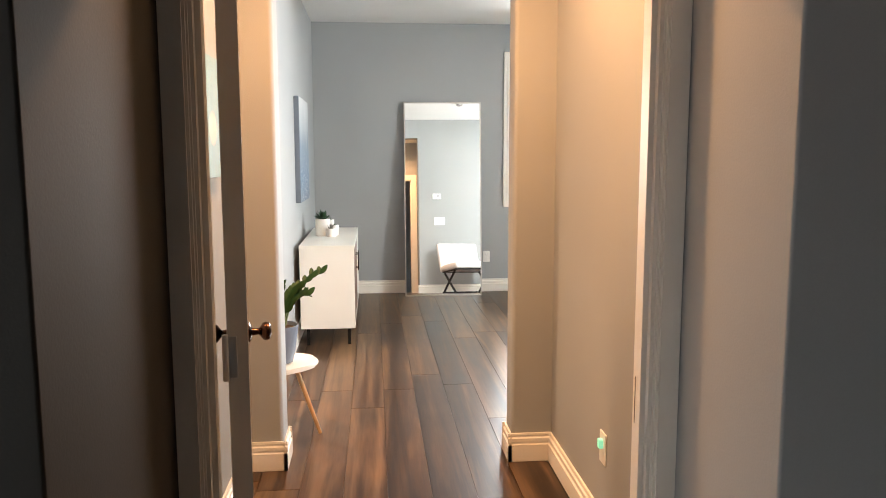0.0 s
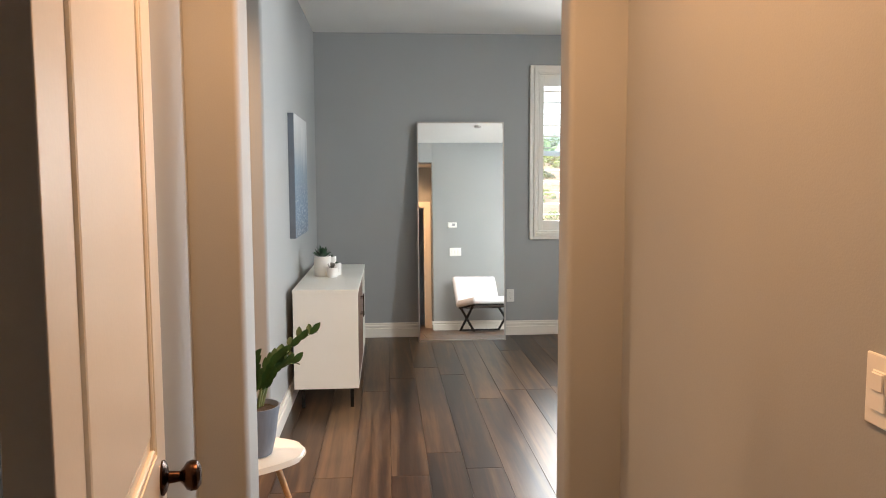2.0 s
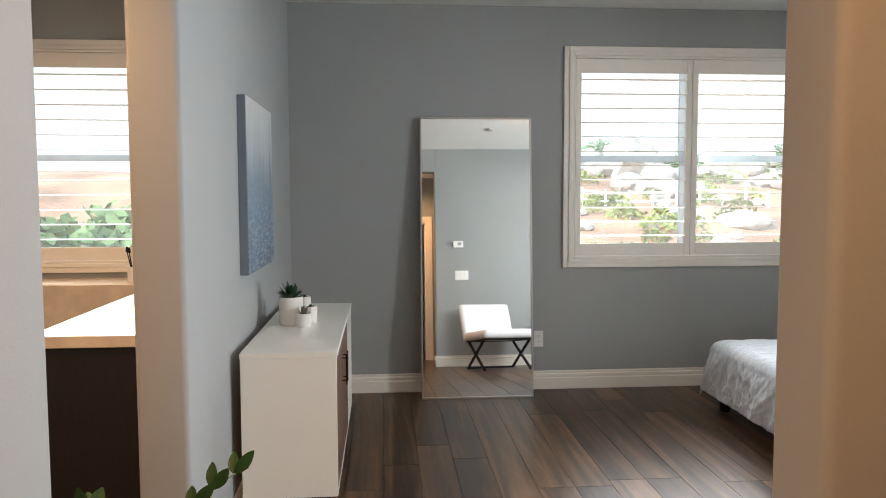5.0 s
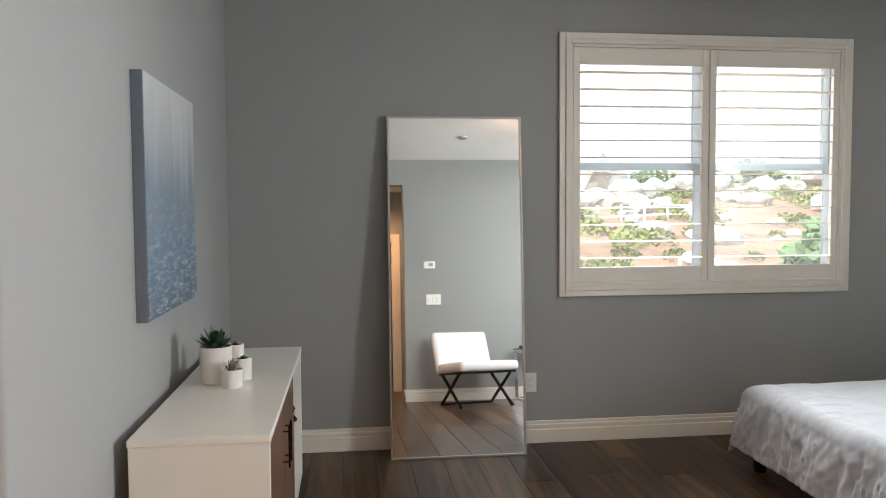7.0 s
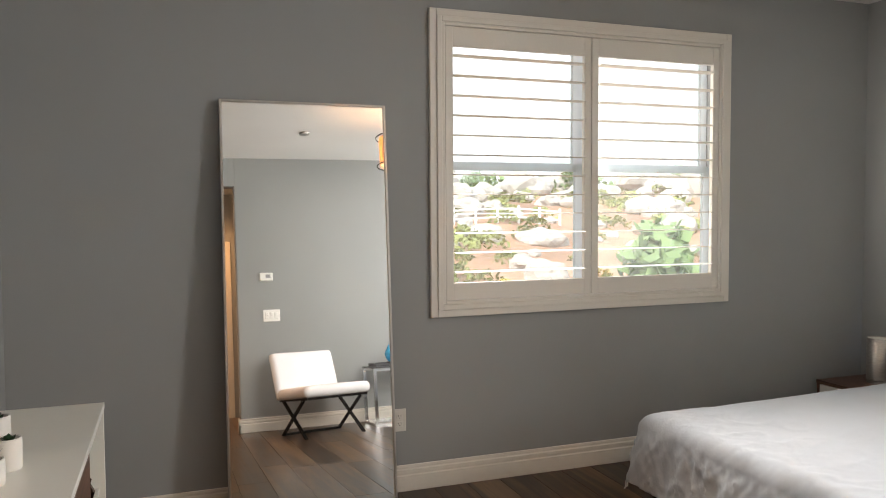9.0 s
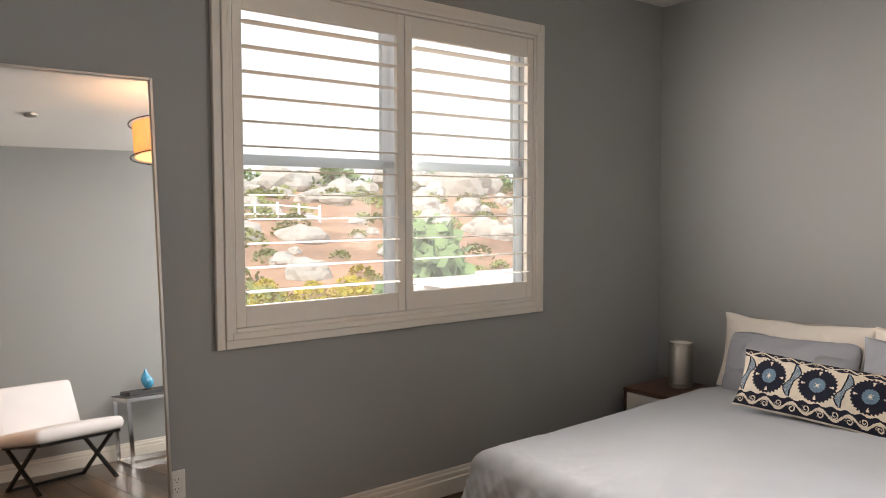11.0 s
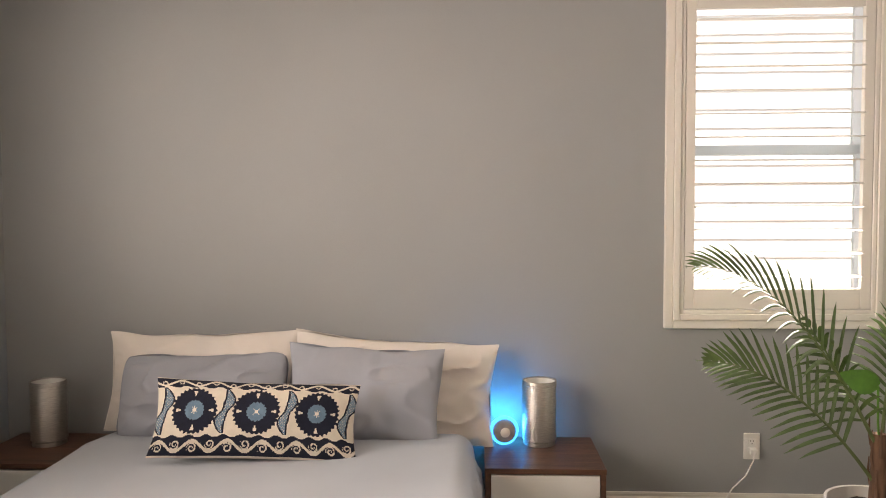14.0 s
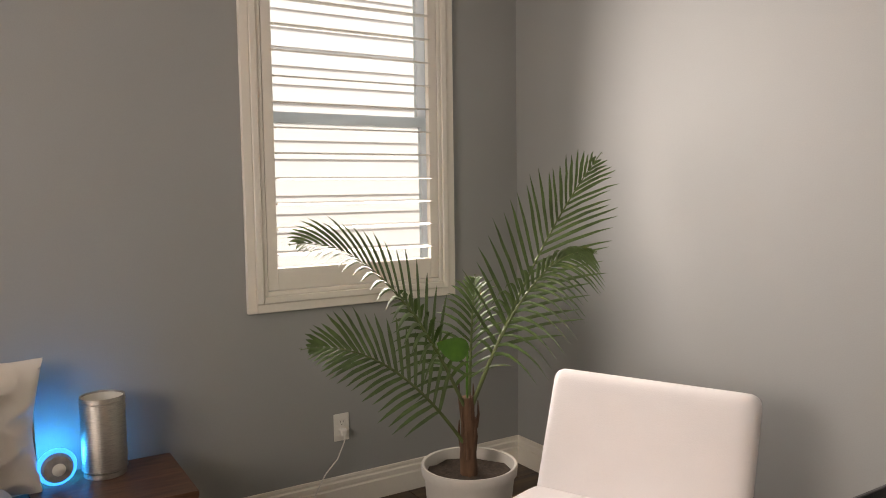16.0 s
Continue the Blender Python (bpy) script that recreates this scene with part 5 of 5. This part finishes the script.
# ---- plates, switches, thermostat, detector ----
def wall_plate(name, m, w, h, kind, label, category):
    """A wall plate in the x-z plane, its front towards +y."""
    pl = thing(name, m, label, category)
    bm = bmesh.new()
    box(bm, -w / 2, w / 2, 0.0, 0.006, -h / 2, h / 2, 0.003, 2)
    part("plate", bm, PLASTIC, pl)
    if kind == "outlet":
        for z in (-0.0195, 0.0195):
            bm = bmesh.new()
            box(bm, -0.017, 0.017, 0.0055, 0.008, z - 0.014, z + 0.014, 0.003, 2)
            face = part("socket", bm, PLASTIC, pl)
            bm = bmesh.new()
            for x in (-0.0065, 0.0065):
                box(bm, x - 0.001, x + 0.001, 0.0075, 0.0084, z + 0.001, z + 0.009)
            box(bm, -0.002, 0.002, 0.0075, 0.0084, z - 0.009, z - 0.005)
            part("slots", bm, DARK, face)
    elif kind == "rocker":
        n = max(1, round(w / 0.06))
        for i in range(n):
            x = (i - (n - 1) / 2) * 0.046
            bm = bmesh.new()
            box(bm, x - 0.0165, x + 0.0165, 0.0055, 0.0095, -0.033, 0.033, 0.002, 1)
            part("rocker", bm, PLASTIC, pl)
            bm = bmesh.new()
            box(bm, x - 0.014, x + 0.014, 0.009, 0.0125, 0.0, 0.030, 0.002, 1)
            part("paddle", bm, PLASTIC, pl)
    elif kind == "thermostat":
        bm = bmesh.new()
        box(bm, -w / 2 + 0.004, w / 2 - 0.004, 0.0055, 0.024, -h / 2 + 0.004, h / 2 - 0.004, 0.005, 2)
        part("housing", bm, PLASTIC, pl)
        bm = bmesh.new()
        box(bm, -0.008, 0.040, 0.0238, 0.0250, -0.012, 0.022)
        part("display", bm, MESHGREY, pl, "grey display")
    elif kind == "nightlight":
        bm = bmesh.new()
        box(bm, -0.013, 0.013, 0.0055, 0.022, 0.0, 0.034, 0.004, 2)
        part("night_light", bm, glow("soft_green", (0.30, 0.9, 0.6), 0.10), pl, "small green night light")
    return pl


wall_plate("outlet", pose(0.825, YN, 0.371, 0, 0, 180), 0.070, 0.117, "outlet", "white duplex outlet beside the mirror", "outlet")
wall_plate("outlet", pose(XE, 2.942, 0.345, 0, 0, 90), 0.070, 0.117, "outlet", "white duplex outlet with a plugged-in cord", "outlet")
wall_plate("thermostat", pose(0.570, YS, 1.520), 0.130, 0.085, "thermostat", "white wall thermostat with a small display", "thermostat")
wall_plate("light_switch", pose(0.610, YS, 1.130), 0.165, 0.117, "rocker", "white triple light switch below the thermostat", "switch")
wall_plate("light_switch", pose(HE, 0.545, 1.095, 0, 0, 90), 0.072, 0.117, "rocker", "white rocker light switch in the hall", "switch")
wall_plate("outlet", pose(HE, 1.060, 0.372, 0, 0, 90), 0.070, 0.117, "nightlight", "outlet with a small glowing night light", "outlet")

bm = bmesh.new()
tube(bm, [(XE - 0.016, 2.940, 0.325), (XE - 0.034, 2.938, 0.322), (XE - 0.036, 2.945, 0.29), (XE - 0.030, 2.975, 0.22), (XE - 0.028, 3.03, 0.165), (XE - 0.030, 3.07, 0.10), (XE - 0.040, 3.12, 0.02), (XE - 0.06, 3.30, 0.006), (XE - 0.07, 3.60, 0.006)], 0.0028, 8)
cord = tagged(part("power_cord", bm, PLASTIC, smooth=True), "thin white power cord hanging from the outlet", "cord")
bm = bmesh.new()
box(bm, XE - 0.034, XE - 0.0085, 2.926, 2.954, 0.313, 0.339, 0.004, 2)
part("plug", bm, PLASTIC, cord)

sd = thing("smoke_detector", pose(0.86, 3.0, HC - 0.0005, 180, 0, 0), "small white round ceiling detector", "detector")
bm = bmesh.new()
lathe(bm, [(0.045, 0.0), (0.048, 0.004), (0.044, 0.018), (0.020, 0.026), (0.002, 0.027)], 28)
part("body", bm, STEEL, sd, smooth=True)

# ---- bathroom seen through the passage ----
van = thing("vanity", pose(0, 0, 0), "dark vanity cabinet with a pale stone counter", "cabinet")
bm = bmesh.new()
box(bm, -1.72, XW - 0.172, 4.12, YN - 0.002, 0.0, 0.80, 0.003, 1)
part("cabinet", bm, ESPRESSO, van, "near-black espresso wood cabinet")
bm = bmesh.new()
box(bm, -1.745, XW - 0.172, 4.09, YN - 0.002, 0.80, 0.85, 0.004, 2)
part("countertop", bm, STONE, van, "pale warm stone counter")
bm = bmesh.new()
n = 40
for a0, (r0, za), (r1, zb) in ((0, (1.0, 0.8512), (0.96, 0.8545)), (0, (0.96, 0.8545), (0.86, 0.8515)), (0, (0.86, 0.8515), (0.05, 0.8512))):
    p = [bm.verts.new((-1.46 + 0.18 * r0 * math.cos(2 * math.pi * i / n), 4.72 + 0.25 * r0 * math.sin(2 * math.pi * i / n), za)) for i in range(n)]
    q = [bm.verts.new((-1.46 + 0.18 * r1 * math.cos(2 * math.pi * i / n), 4.72 + 0.25 * r1 * math.sin(2 * math.pi * i / n), zb)) for i in range(n)]
    for i in range(n):
        bm.faces.new([p[i], p[(i + 1) % n], q[(i + 1) % n], q[i]])
part("sink", bm, CERAMIC, van, "oval sink rim", True)
bm = bmesh.new()
box(bm, -1.745, XW - 0.20, YN - 0.02, YN - 0.002, 0.8502, 0.95, 0.003, 1)
part("backsplash", bm, STONE, van)

mk = thing("makeup_mirror", pose(-1.30, 4.62, 0.8506), "round chrome makeup mirror on a stand", "mirror")
bm = bmesh.new()
lathe(bm, [(0.060, 0.0), (0.062, 0.005), (0.012, 0.012), (0.007, 0.02), (0.006, 0.22)], 24)
part("stand", bm, CHROME, mk, smooth=True)
bm = bmesh.new()
lathe(bm, [(0.001, -0.008), (0.080, -0.008), (0.086, 0.0), (0.080, 0.008), (0.001, 0.008)], 36)
bm.transform(pose(0, 0, 0.30, 80, 0, 20))
part("head", bm, CHROME, mk, smooth=True)

jar = thing("brush_jar", pose(-1.93, 6.05, 0.95 - 0.0995), "white jar holding dark makeup brushes", "jar")
bm = bmesh.new()
lathe(bm, [(0.045, 0.0), (0.048, 0.004), (0.048, 0.10), (0.043, 0.10), (0.042, 0.01), (0.001, 0.008)], 28)
part("jar", bm, CERAMIC, jar, smooth=True)
for i in range(5):
    a = i * 1.3
    bm = bmesh.new()
    top = Vector((0.05 * math.cos(a), 0.05 * math.sin(a), 0.17 + 0.01 * i))
    tube(bm, [(0.01 * math.cos(a), 0.01 * math.sin(a), 0.012), top], 0.004, 6)
    lathe_top = [(top + Vector((0, 0, z)), r) for z, r in ((0, 0.006), (0.015, 0.014), (0.035, 0.012))]
    tube(bm, [p for p, _ in lathe_top], 0.012, 8, 0.4)
    part("brush", bm, BLACK, jar, smooth=True)
bm = bmesh.new()
box(bm, -3.0, -1.75, 5.90, YN - 0.002, 0.0, 0.85, 0.004, 1)
tagged(part("tub_ledge", bm, STONE), "pale tiled ledge below the bathroom window", "ledge")
hook = thing("hair_brush", pose(XW - 0.171, 3.60, 1.26, 0, 0, 90), "dark hair brush hanging on the wall", "brush")
bm = bmesh.new()
tube(bm, [(0, 0.014, -0.09), (0, 0.014, 0.03)], 0.008, 8)
for i in range(12):
    tube(bm, [(0, 0.014, 0.03 + 0.008 * i), (0, 0.014, 0.036 + 0.008 * i)], 0.022, 10)
part("bristles", bm, BLACK, hook, smooth=True)

# ---- outside ----
SOILRED = material("red_soil", (0.36, 0.215, 0.145), 0.95, vary=0.5, scale=0.22, bump=0.1, bump_scale=3)
ROCK = material("pale_rock", (0.41, 0.385, 0.36), 0.9, vary=0.25, scale=1.2, bump=0.1, bump_scale=8)
SHRUB = material("dry_shrub", (0.24, 0.27, 0.09), 0.8, vary=0.5, scale=0.5, bump=0)
TREE = material("tree_leaf", (0.17, 0.26, 0.11), 0.7, vary=0.4, scale=0.8, bump=0)
SIDING = material("white_siding", (0.84, 0.88, 0.92), 0.6, vary=0.03, scale=2, bump=0.01)


def hill(x, y):
    """Height of the ground: level round the house, then a rocky rise to the north."""
    s = max(0.0, min(1.0, (y - 22) / 45))
    far = max(0.0, min(1.0, (y - 75) / 120))
    rise = 6.2 * s * s * (3 - 2 * s) + 3.0 * far
    return -3.0 + rise + (0.9 * s + 0.05) * (noise.noise(Vector((x * 0.06, y * 0.06, 0))) + 0.5 * noise.noise(Vector((x * 0.17, y * 0.17, 3))))


bm = bmesh.new()
steps = [-600, -250, -110] + [-70 + 2.5 * i for i in range(73)] + [150, 280, 600]
ys_ = [-600, -200, -60, -20, 0] + [8 + 2.2 * i for i in range(48)] + [130, 170, 230, 320, 600]
grid = [[bm.verts.new((x, y, hill(x, y))) for y in ys_] for x in steps]
for i in range(len(steps) - 1):
    for j in range(len(ys_) - 1):
        bm.faces.new([grid[i][j], grid[i + 1][j], grid[i + 1][j + 1], grid[i][j + 1]])
tagged(part("ground", bm, SOILRED, smooth=True), "dry reddish hillside ground", "ground", kind="structure")


def scatter(name, make, count, region, mat, label, category, seed):
    """Many loose pieces joined into one object of stuff."""
    r = random.Random(seed)
    verts, faces = [], []
    for _ in range(count):
        x, y = r.uniform(*region[0]), r.uniform(*region[1])
        v, f = make(r)
        s, a, o = r.uniform(*region[2]), r.uniform(0, 6.28), len(verts)
        z = hill(x, y) - 0.12 * s
        verts += [(x + s * (p[0] * math.cos(a) - p[1] * math.sin(a)), y + s * (p[0] * math.sin(a) + p[1] * math.cos(a)), z + s * p[2]) for p in v]
        faces += [[o + k for k in q] for q in f]
    me = bpy.data.meshes.new(name)
    me.from_pydata(verts, [], faces)
    me.materials.append(mat)
    return tagged(new(name, me), label, category, kind="stuff")


def boulder(r):
    bm = bmesh.new()
    bmesh.ops.create_icosphere(bm, subdivisions=3, radius=1)
    k = Vector((r.uniform(0, 50), r.uniform(0, 50), 0))
    sq = r.uniform(0.45, 0.8)
    v = []
    for p in bm.verts:
        d = 1 + 0.35 * noise.noise(p.co * 1.3 + k) + 0.12 * noise.noise(p.co * 4 + k)
        v.append((p.co.x * d, p.co.y * d * 0.8, p.co.z * d * sq + 0.25))
    f = [[q.index for q in face.verts] for face in bm.faces]
    bm.free()
    return v, f


def bush(r, n=110, tall=0.8):
    v, f = [], []
    for _ in range(n):
        a, e, q = r.uniform(0, 6.28), r.uniform(0, 1.45), r.uniform(0.45, 1.0) ** 0.6
        c = Vector((math.cos(a) * math.cos(e), math.sin(a) * math.cos(e), math.sin(e) * tall)) * q
        u = Vector((r.uniform(-1, 1), r.uniform(-1, 1), r.uniform(-1, 1))).normalized() * 0.14
        w = u.orthogonal().normalized() * 0.09
        o = len(v)
        v += [tuple(c + u), tuple(c + w), tuple(c - u), tuple(c - w)]
        f.append((o, o + 1, o + 2, o + 3))
    return v, f


scatter("boulders", boulder, 200, ((-10, 75), (34, 72), (0.3, 1.7)), ROCK, "pale rounded boulders on the hillside", "boulders", 3)
scatter("ridge_boulders", boulder, 16, ((14, 60), (58, 72), (1.9, 3.4)), ROCK, "large pale boulders along the ridge", "boulders", 31)
YELLOW = material("yellow_broom", (0.42, 0.34, 0.03), 0.8, vary=0.4, scale=0.6, bump=0)
scatter("yellow_shrubs", bush, 34, ((9, 22), (28, 34), (0.5, 0.95)), YELLOW, "bright yellow flowering shrubs low on the slope", "shrubs", 17)
scatter("shrubs", bush, 760, ((-10, 75), (15, 71), (0.4, 1.3)), SHRUB, "low dry yellow-green shrubs on the hillside", "shrubs", 8)


def tree(m, seed, size, spread=0.26):
    r = random.Random(seed)
    t = thing("tree", m, "leafy green tree on the hillside", "tree", "hillside trees")
    bm = bmesh.new()
    tube(bm, [(0, 0, -0.3), (0.05, 0, size * 0.3), (0.0, 0.05, size * 0.55)], 0.10 * size / 3, 8, 0.5)
    for i in range(5):
        a = i * 1.3
        tube(bm, [(0, 0, size * (0.28 + 0.05 * i)), (0.22 * size * math.cos(a), 0.22 * size * math.sin(a), size * (0.5 + 0.06 * i))], 0.05 * size / 3, 6, 0.6)
    part("trunk", bm, BARK, t, smooth=True)
    bm = bmesh.new()
    for c in range(9):
        a, rad = c * 2.4, spread * size * r.uniform(0.4, 1.0)
        cx, cy, cz = rad * math.cos(a), rad * math.sin(a), size * r.uniform(0.48, 0.9)
        for _ in range(110):
            d = Vector((r.gauss(0, 1), r.gauss(0, 1), r.gauss(0, 0.7))).normalized() * size * (0.06 + spread * 0.5) * r.uniform(0.5, 1.0)
            p = Vector((cx, cy, cz)) + d
            u = Vector((r.uniform(-1, 1), r.uniform(-1, 1), r.uniform(-1, 1))).normalized() * 0.034 * size
            w = u.orthogonal() * 0.6
            bm.faces.new([bm.verts.new(p + u), bm.verts.new(p + w), bm.verts.new(p - u), bm.verts.new(p - w)])
    part("crown", bm, TREE, t)
    return t


scatter("ridge_bushes", bush, 90, ((4, 60), (66, 76), (1.2, 2.6)), TREE, "grey-green bushes along the ridge", "bushes", 21)
t0 = tree(pose(17, 62, hill(17, 62)), 2, 2.6, 0.36)
r = random.Random(12)
for x, y in ((12, 66), (20, 64), (24, 70), (28, 72), (15, 70), (36, 66), (44, 60), (-26, 40), (-20, 34), (-30, 52)):
    copy_thing(t0, pose(x, y, hill(x, y), 0, 0, r.uniform(0, 360)))
tn = tree(pose(7.3, 13.4, hill(7.3, 13.4)), 5, 4.4, 0.12)
tagged(tn, "bright green tree close to the house")
copy_thing(tn, pose(-5.2, 14.5, hill(-5.2, 14.5), 0, 0, 60))
copy_thing(tn, pose(-7.6, 17.5, hill(-7.6, 17.5), 0, 0, 160))

fence = thing("rail_fence", pose(0, 0, 0), "white rail fence across the slope", "fence")
for i in range(9):
    x = 12 + 1.5 * i
    bm = bmesh.new()
    box(bm, x - 0.06, x + 0.06, 46.94, 47.06, hill(x, 47) - 0.2, hill(x, 47) + 1.1)
    part("post", bm, SIDING, fence)
    if i < 8:
        for dz in (0.35, 0.9):
            bm = bmesh.new()
            bar(bm, (x + 0.06, 47, hill(x, 47) + dz), (x + 1.44, 47, hill(x + 1.5, 47) + dz), 0.05, 0.11)
            part("rail", bm, SIDING, fence)

pc = thing("patio_cover", pose(0, 0, 0), "white slatted patio cover beside the house", "patio cover")
for x in (7.0, 11.5):
    bm = bmesh.new()
    box(bm, x - 0.08, x + 0.08, 9.9, 10.06, -3.2, 0.20)
    part("post", bm, SIDING, pc)
for i in range(17):
    bm = bmesh.new()
    box(bm, 6.7 + 0.32 * i, 6.95 + 0.32 * i, 8.2, 13.2, 0.28, 0.36)
    part("slat", bm, SIDING, pc)
for y in (8.6, 10.0, 12.6):
    bm = bmesh.new()
    box(bm, 6.6, 12.1, y - 0.05, y + 0.05, 0.12, 0.279)
    part("beam", bm, SIDING, pc)

nb = thing("neighbour_house", pose(0, 0, 0), "white lap-sided neighbouring house wall", "house")
bm = bmesh.new()
box(bm, 9.0, 15.0, -4.0, 7.0, -3.2, 4.2)
part("wall", bm, SIDING, nb)
for i in range(34):
    bm = bmesh.new()
    z = -2.9 + 0.2 * i
    v = [bm.verts.new(p) for p in ((8.965, -4, z), (8.965, 7, z), (8.995, 7, z + 0.2), (8.995, -4, z + 0.2), (8.999, -4, z), (8.999, 7, z))]
    bm.faces.new([v[0], v[1], v[2], v[3]])
    bm.faces.new([v[0], v[4], v[5], v[1]])
    part("siding_board", bm, SIDING, nb)
bm = bmesh.new()
v = [bm.verts.new(p) for p in ((8.6, -4.4, 4.2), (15.4, -4.4, 4.2), (15.4, 7.4, 4.2), (8.6, 7.4, 4.2), (12, -4.4, 6.0), (12, 7.4, 6.0))]
for q in ((0, 3, 5, 4), (1, 4, 5, 2), (0, 4, 1), (3, 2, 5), (0, 1, 2, 3)):
    bm.faces.new([v[k] for k in q])
part("roof", bm, ROCK, nb)

# ---- floor planks ----
def wood_floor_material():
    m = bpy.data.materials.new("floor_wood")
    m.use_nodes = True
    nt = m.node_tree
    b = nt.nodes["Principled BSDF"]
    L = nt.links.new
    tc, info, mp = (nt.nodes.new(k) for k in ("ShaderNodeTexCoord", "ShaderNodeObjectInfo", "ShaderNodeMapping"))
    mul = nt.nodes.new("ShaderNodeVectorMath")
    mul.operation = "MULTIPLY_ADD"
    comb = nt.nodes.new("ShaderNodeCombineXYZ")
    for i in range(3):
        L(info.outputs["Random"], comb.inputs[i])
    mul.inputs[1].default_value = (37.0, 53.0, 11.0)
    L(comb.outputs[0], mul.inputs[0])
    L(tc.outputs["Object"], mul.inputs[2])
    mp.inputs["Scale"].default_value = (1.0, 0.05, 1.0)
    L(mul.outputs[0], mp.inputs[0])
    streak, grain, blotch = (nt.nodes.new("ShaderNodeTexNoise") for _ in range(3))
    streak.inputs["Scale"].default_value, streak.inputs["Detail"].default_value, streak.inputs["Distortion"].default_value = 13.0, 4, 1.0
    grain.inputs["Scale"].default_value, grain.inputs["Detail"].default_value = 130.0, 5
    blotch.inputs["Scale"].default_value, blotch.inputs["Detail"].default_value = 2.2, 2
    for n in (streak, grain):
        L(mp.outputs[0], n.inputs["Vector"])
    L(mul.outputs[0], blotch.inputs["Vector"])
    ramp = nt.nodes.new("ShaderNodeValToRGB")
    e = ramp.color_ramp.elements
    e[0].position, e[0].color = 0.33, (0.024, 0.013, 0.007, 1)
    e[1].position, e[1].color = 0.76, (0.180, 0.108, 0.056, 1)
    mid = e.new(0.50)
    mid.color = (0.066, 0.036, 0.018, 1)
    s1, s2 = nt.nodes.new("ShaderNodeMath"), nt.nodes.new("ShaderNodeMath")
    s1.operation = s2.operation = "MULTIPLY_ADD"
    s1.inputs[1].default_value = 0.17
    L(grain.outputs["Fac"], s1.inputs[0])
    L(streak.outputs["Fac"], s1.inputs[2])
    s2.inputs[1].default_value = 0.22
    L(blotch.outputs["Fac"], s2.inputs[0])
    L(s1.outputs[0], s2.inputs[2])
    s3 = nt.nodes.new("ShaderNodeMath")
    s3.operation = "MULTIPLY_ADD"
    s3.inputs[1].default_value = 0.22
    L(info.outputs["Random"], s3.inputs[0])
    L(s2.outputs[0], s3.inputs[2])
    off = nt.nodes.new("ShaderNodeMath")
    off.operation = "SUBTRACT"
    off.inputs[1].default_value = 0.30
    L(s3.outputs[0], off.inputs[0])
    L(off.outputs[0], ramp.inputs[0])
    L(ramp.outputs[0], b.inputs["Base Color"])
    b.inputs["Specular IOR Level"].default_value = 0.38
    rr = nt.nodes.new("ShaderNodeMapRange")
    rr.inputs["To Min"].default_value, rr.inputs["To Max"].default_value = 0.24, 0.40
    L(streak.outputs["Fac"], rr.inputs["Value"])
    L(rr.outputs[0], b.inputs["Roughness"])
    bp = nt.nodes.new("ShaderNodeBump")
    bp.inputs["Strength"].default_value, bp.inputs["Distance"].default_value = 0.15, 0.001
    L(grain.outputs["Fac"], bp.inputs["Height"])
    L(bp.outputs[0], b.inputs["Normal"])
    return m


FLOOR = wood_floor_material()


def plank_mesh(length, width, gap=0.0012):
    """A floor plank with eased edges, its top at z=0, standing from the origin along +y."""
    bm = bmesh.new()
    g, c = gap / 2, 0.0012
    lo = [bm.verts.new(p) for p in ((g, g, -0.012), (width - g, g, -0.012), (width - g, length - g, -0.012), (g, length - g, -0.012))]
    mi = [bm.verts.new((v.co.x, v.co.y, -0.0022)) for v in lo]
    hi = [bm.verts.new((v.co.x + (c if i in (0, 3) else -c), v.co.y + (c if i < 2 else -c), 0.0)) for i, v in enumerate(lo)]
    for a, b in ((lo, mi), (mi, hi)):
        for i in range(4):
            bm.faces.new([a[i], a[(i + 1) % 4], b[(i + 1) % 4], b[i]])
    bm.faces.new(hi)
    return mesh_of("plank", bm, FLOOR)


PLANK = {}


def lay_boards(x0, x1, y0, y1, rng):
    """Boards along y over one room's rectangle, cut at its edges."""
    k = math.floor((x0 - W0) / 0.1866)
    while W0 + 0.1866 * k < x1:
        a, b = max(x0, W0 + 0.1866 * k), min(x1, W0 + 0.1866 * (k + 1))
        k += 1
        if b - a < 0.01:
            continue
        y = y0 - rng.choice((0.0, 0.4, 0.8, 1.1))
        while y < y1 - 0.02:
            n = rng.choice((1.83, 1.83, 1.83, 1.2))
            ya, yb = max(y, y0), min(y + n, y1)
            y += n
            if yb - ya < 0.02:
                continue
            key = (round(yb - ya, 3), round(b - a, 3))
            if key not in PLANK:
                PLANK[key] = plank_mesh(*key)
            ob = new("plank", PLANK[key])
            ob.parent = floor
            ob.location = (a, ya, 0)


W0 = -0.489 - 0.1866 * 3
rng = random.Random(5)
lay_boards(BW - 0.02, W0, 1.9, YN + 0.03, rng)
lay_boards(W0, W0 + 0.1866 * 8, -3.22, YN + 0.03, rng)
lay_boards(W0 + 0.1866 * 8, XE + 0.03, 1.9, YN + 0.03, rng)
lay_boards(-2.52, W0, -3.22, -0.3, rng)
lay_boards(W0 + 0.1866 * 8, 1.92, -3.22, -0.3, rng)
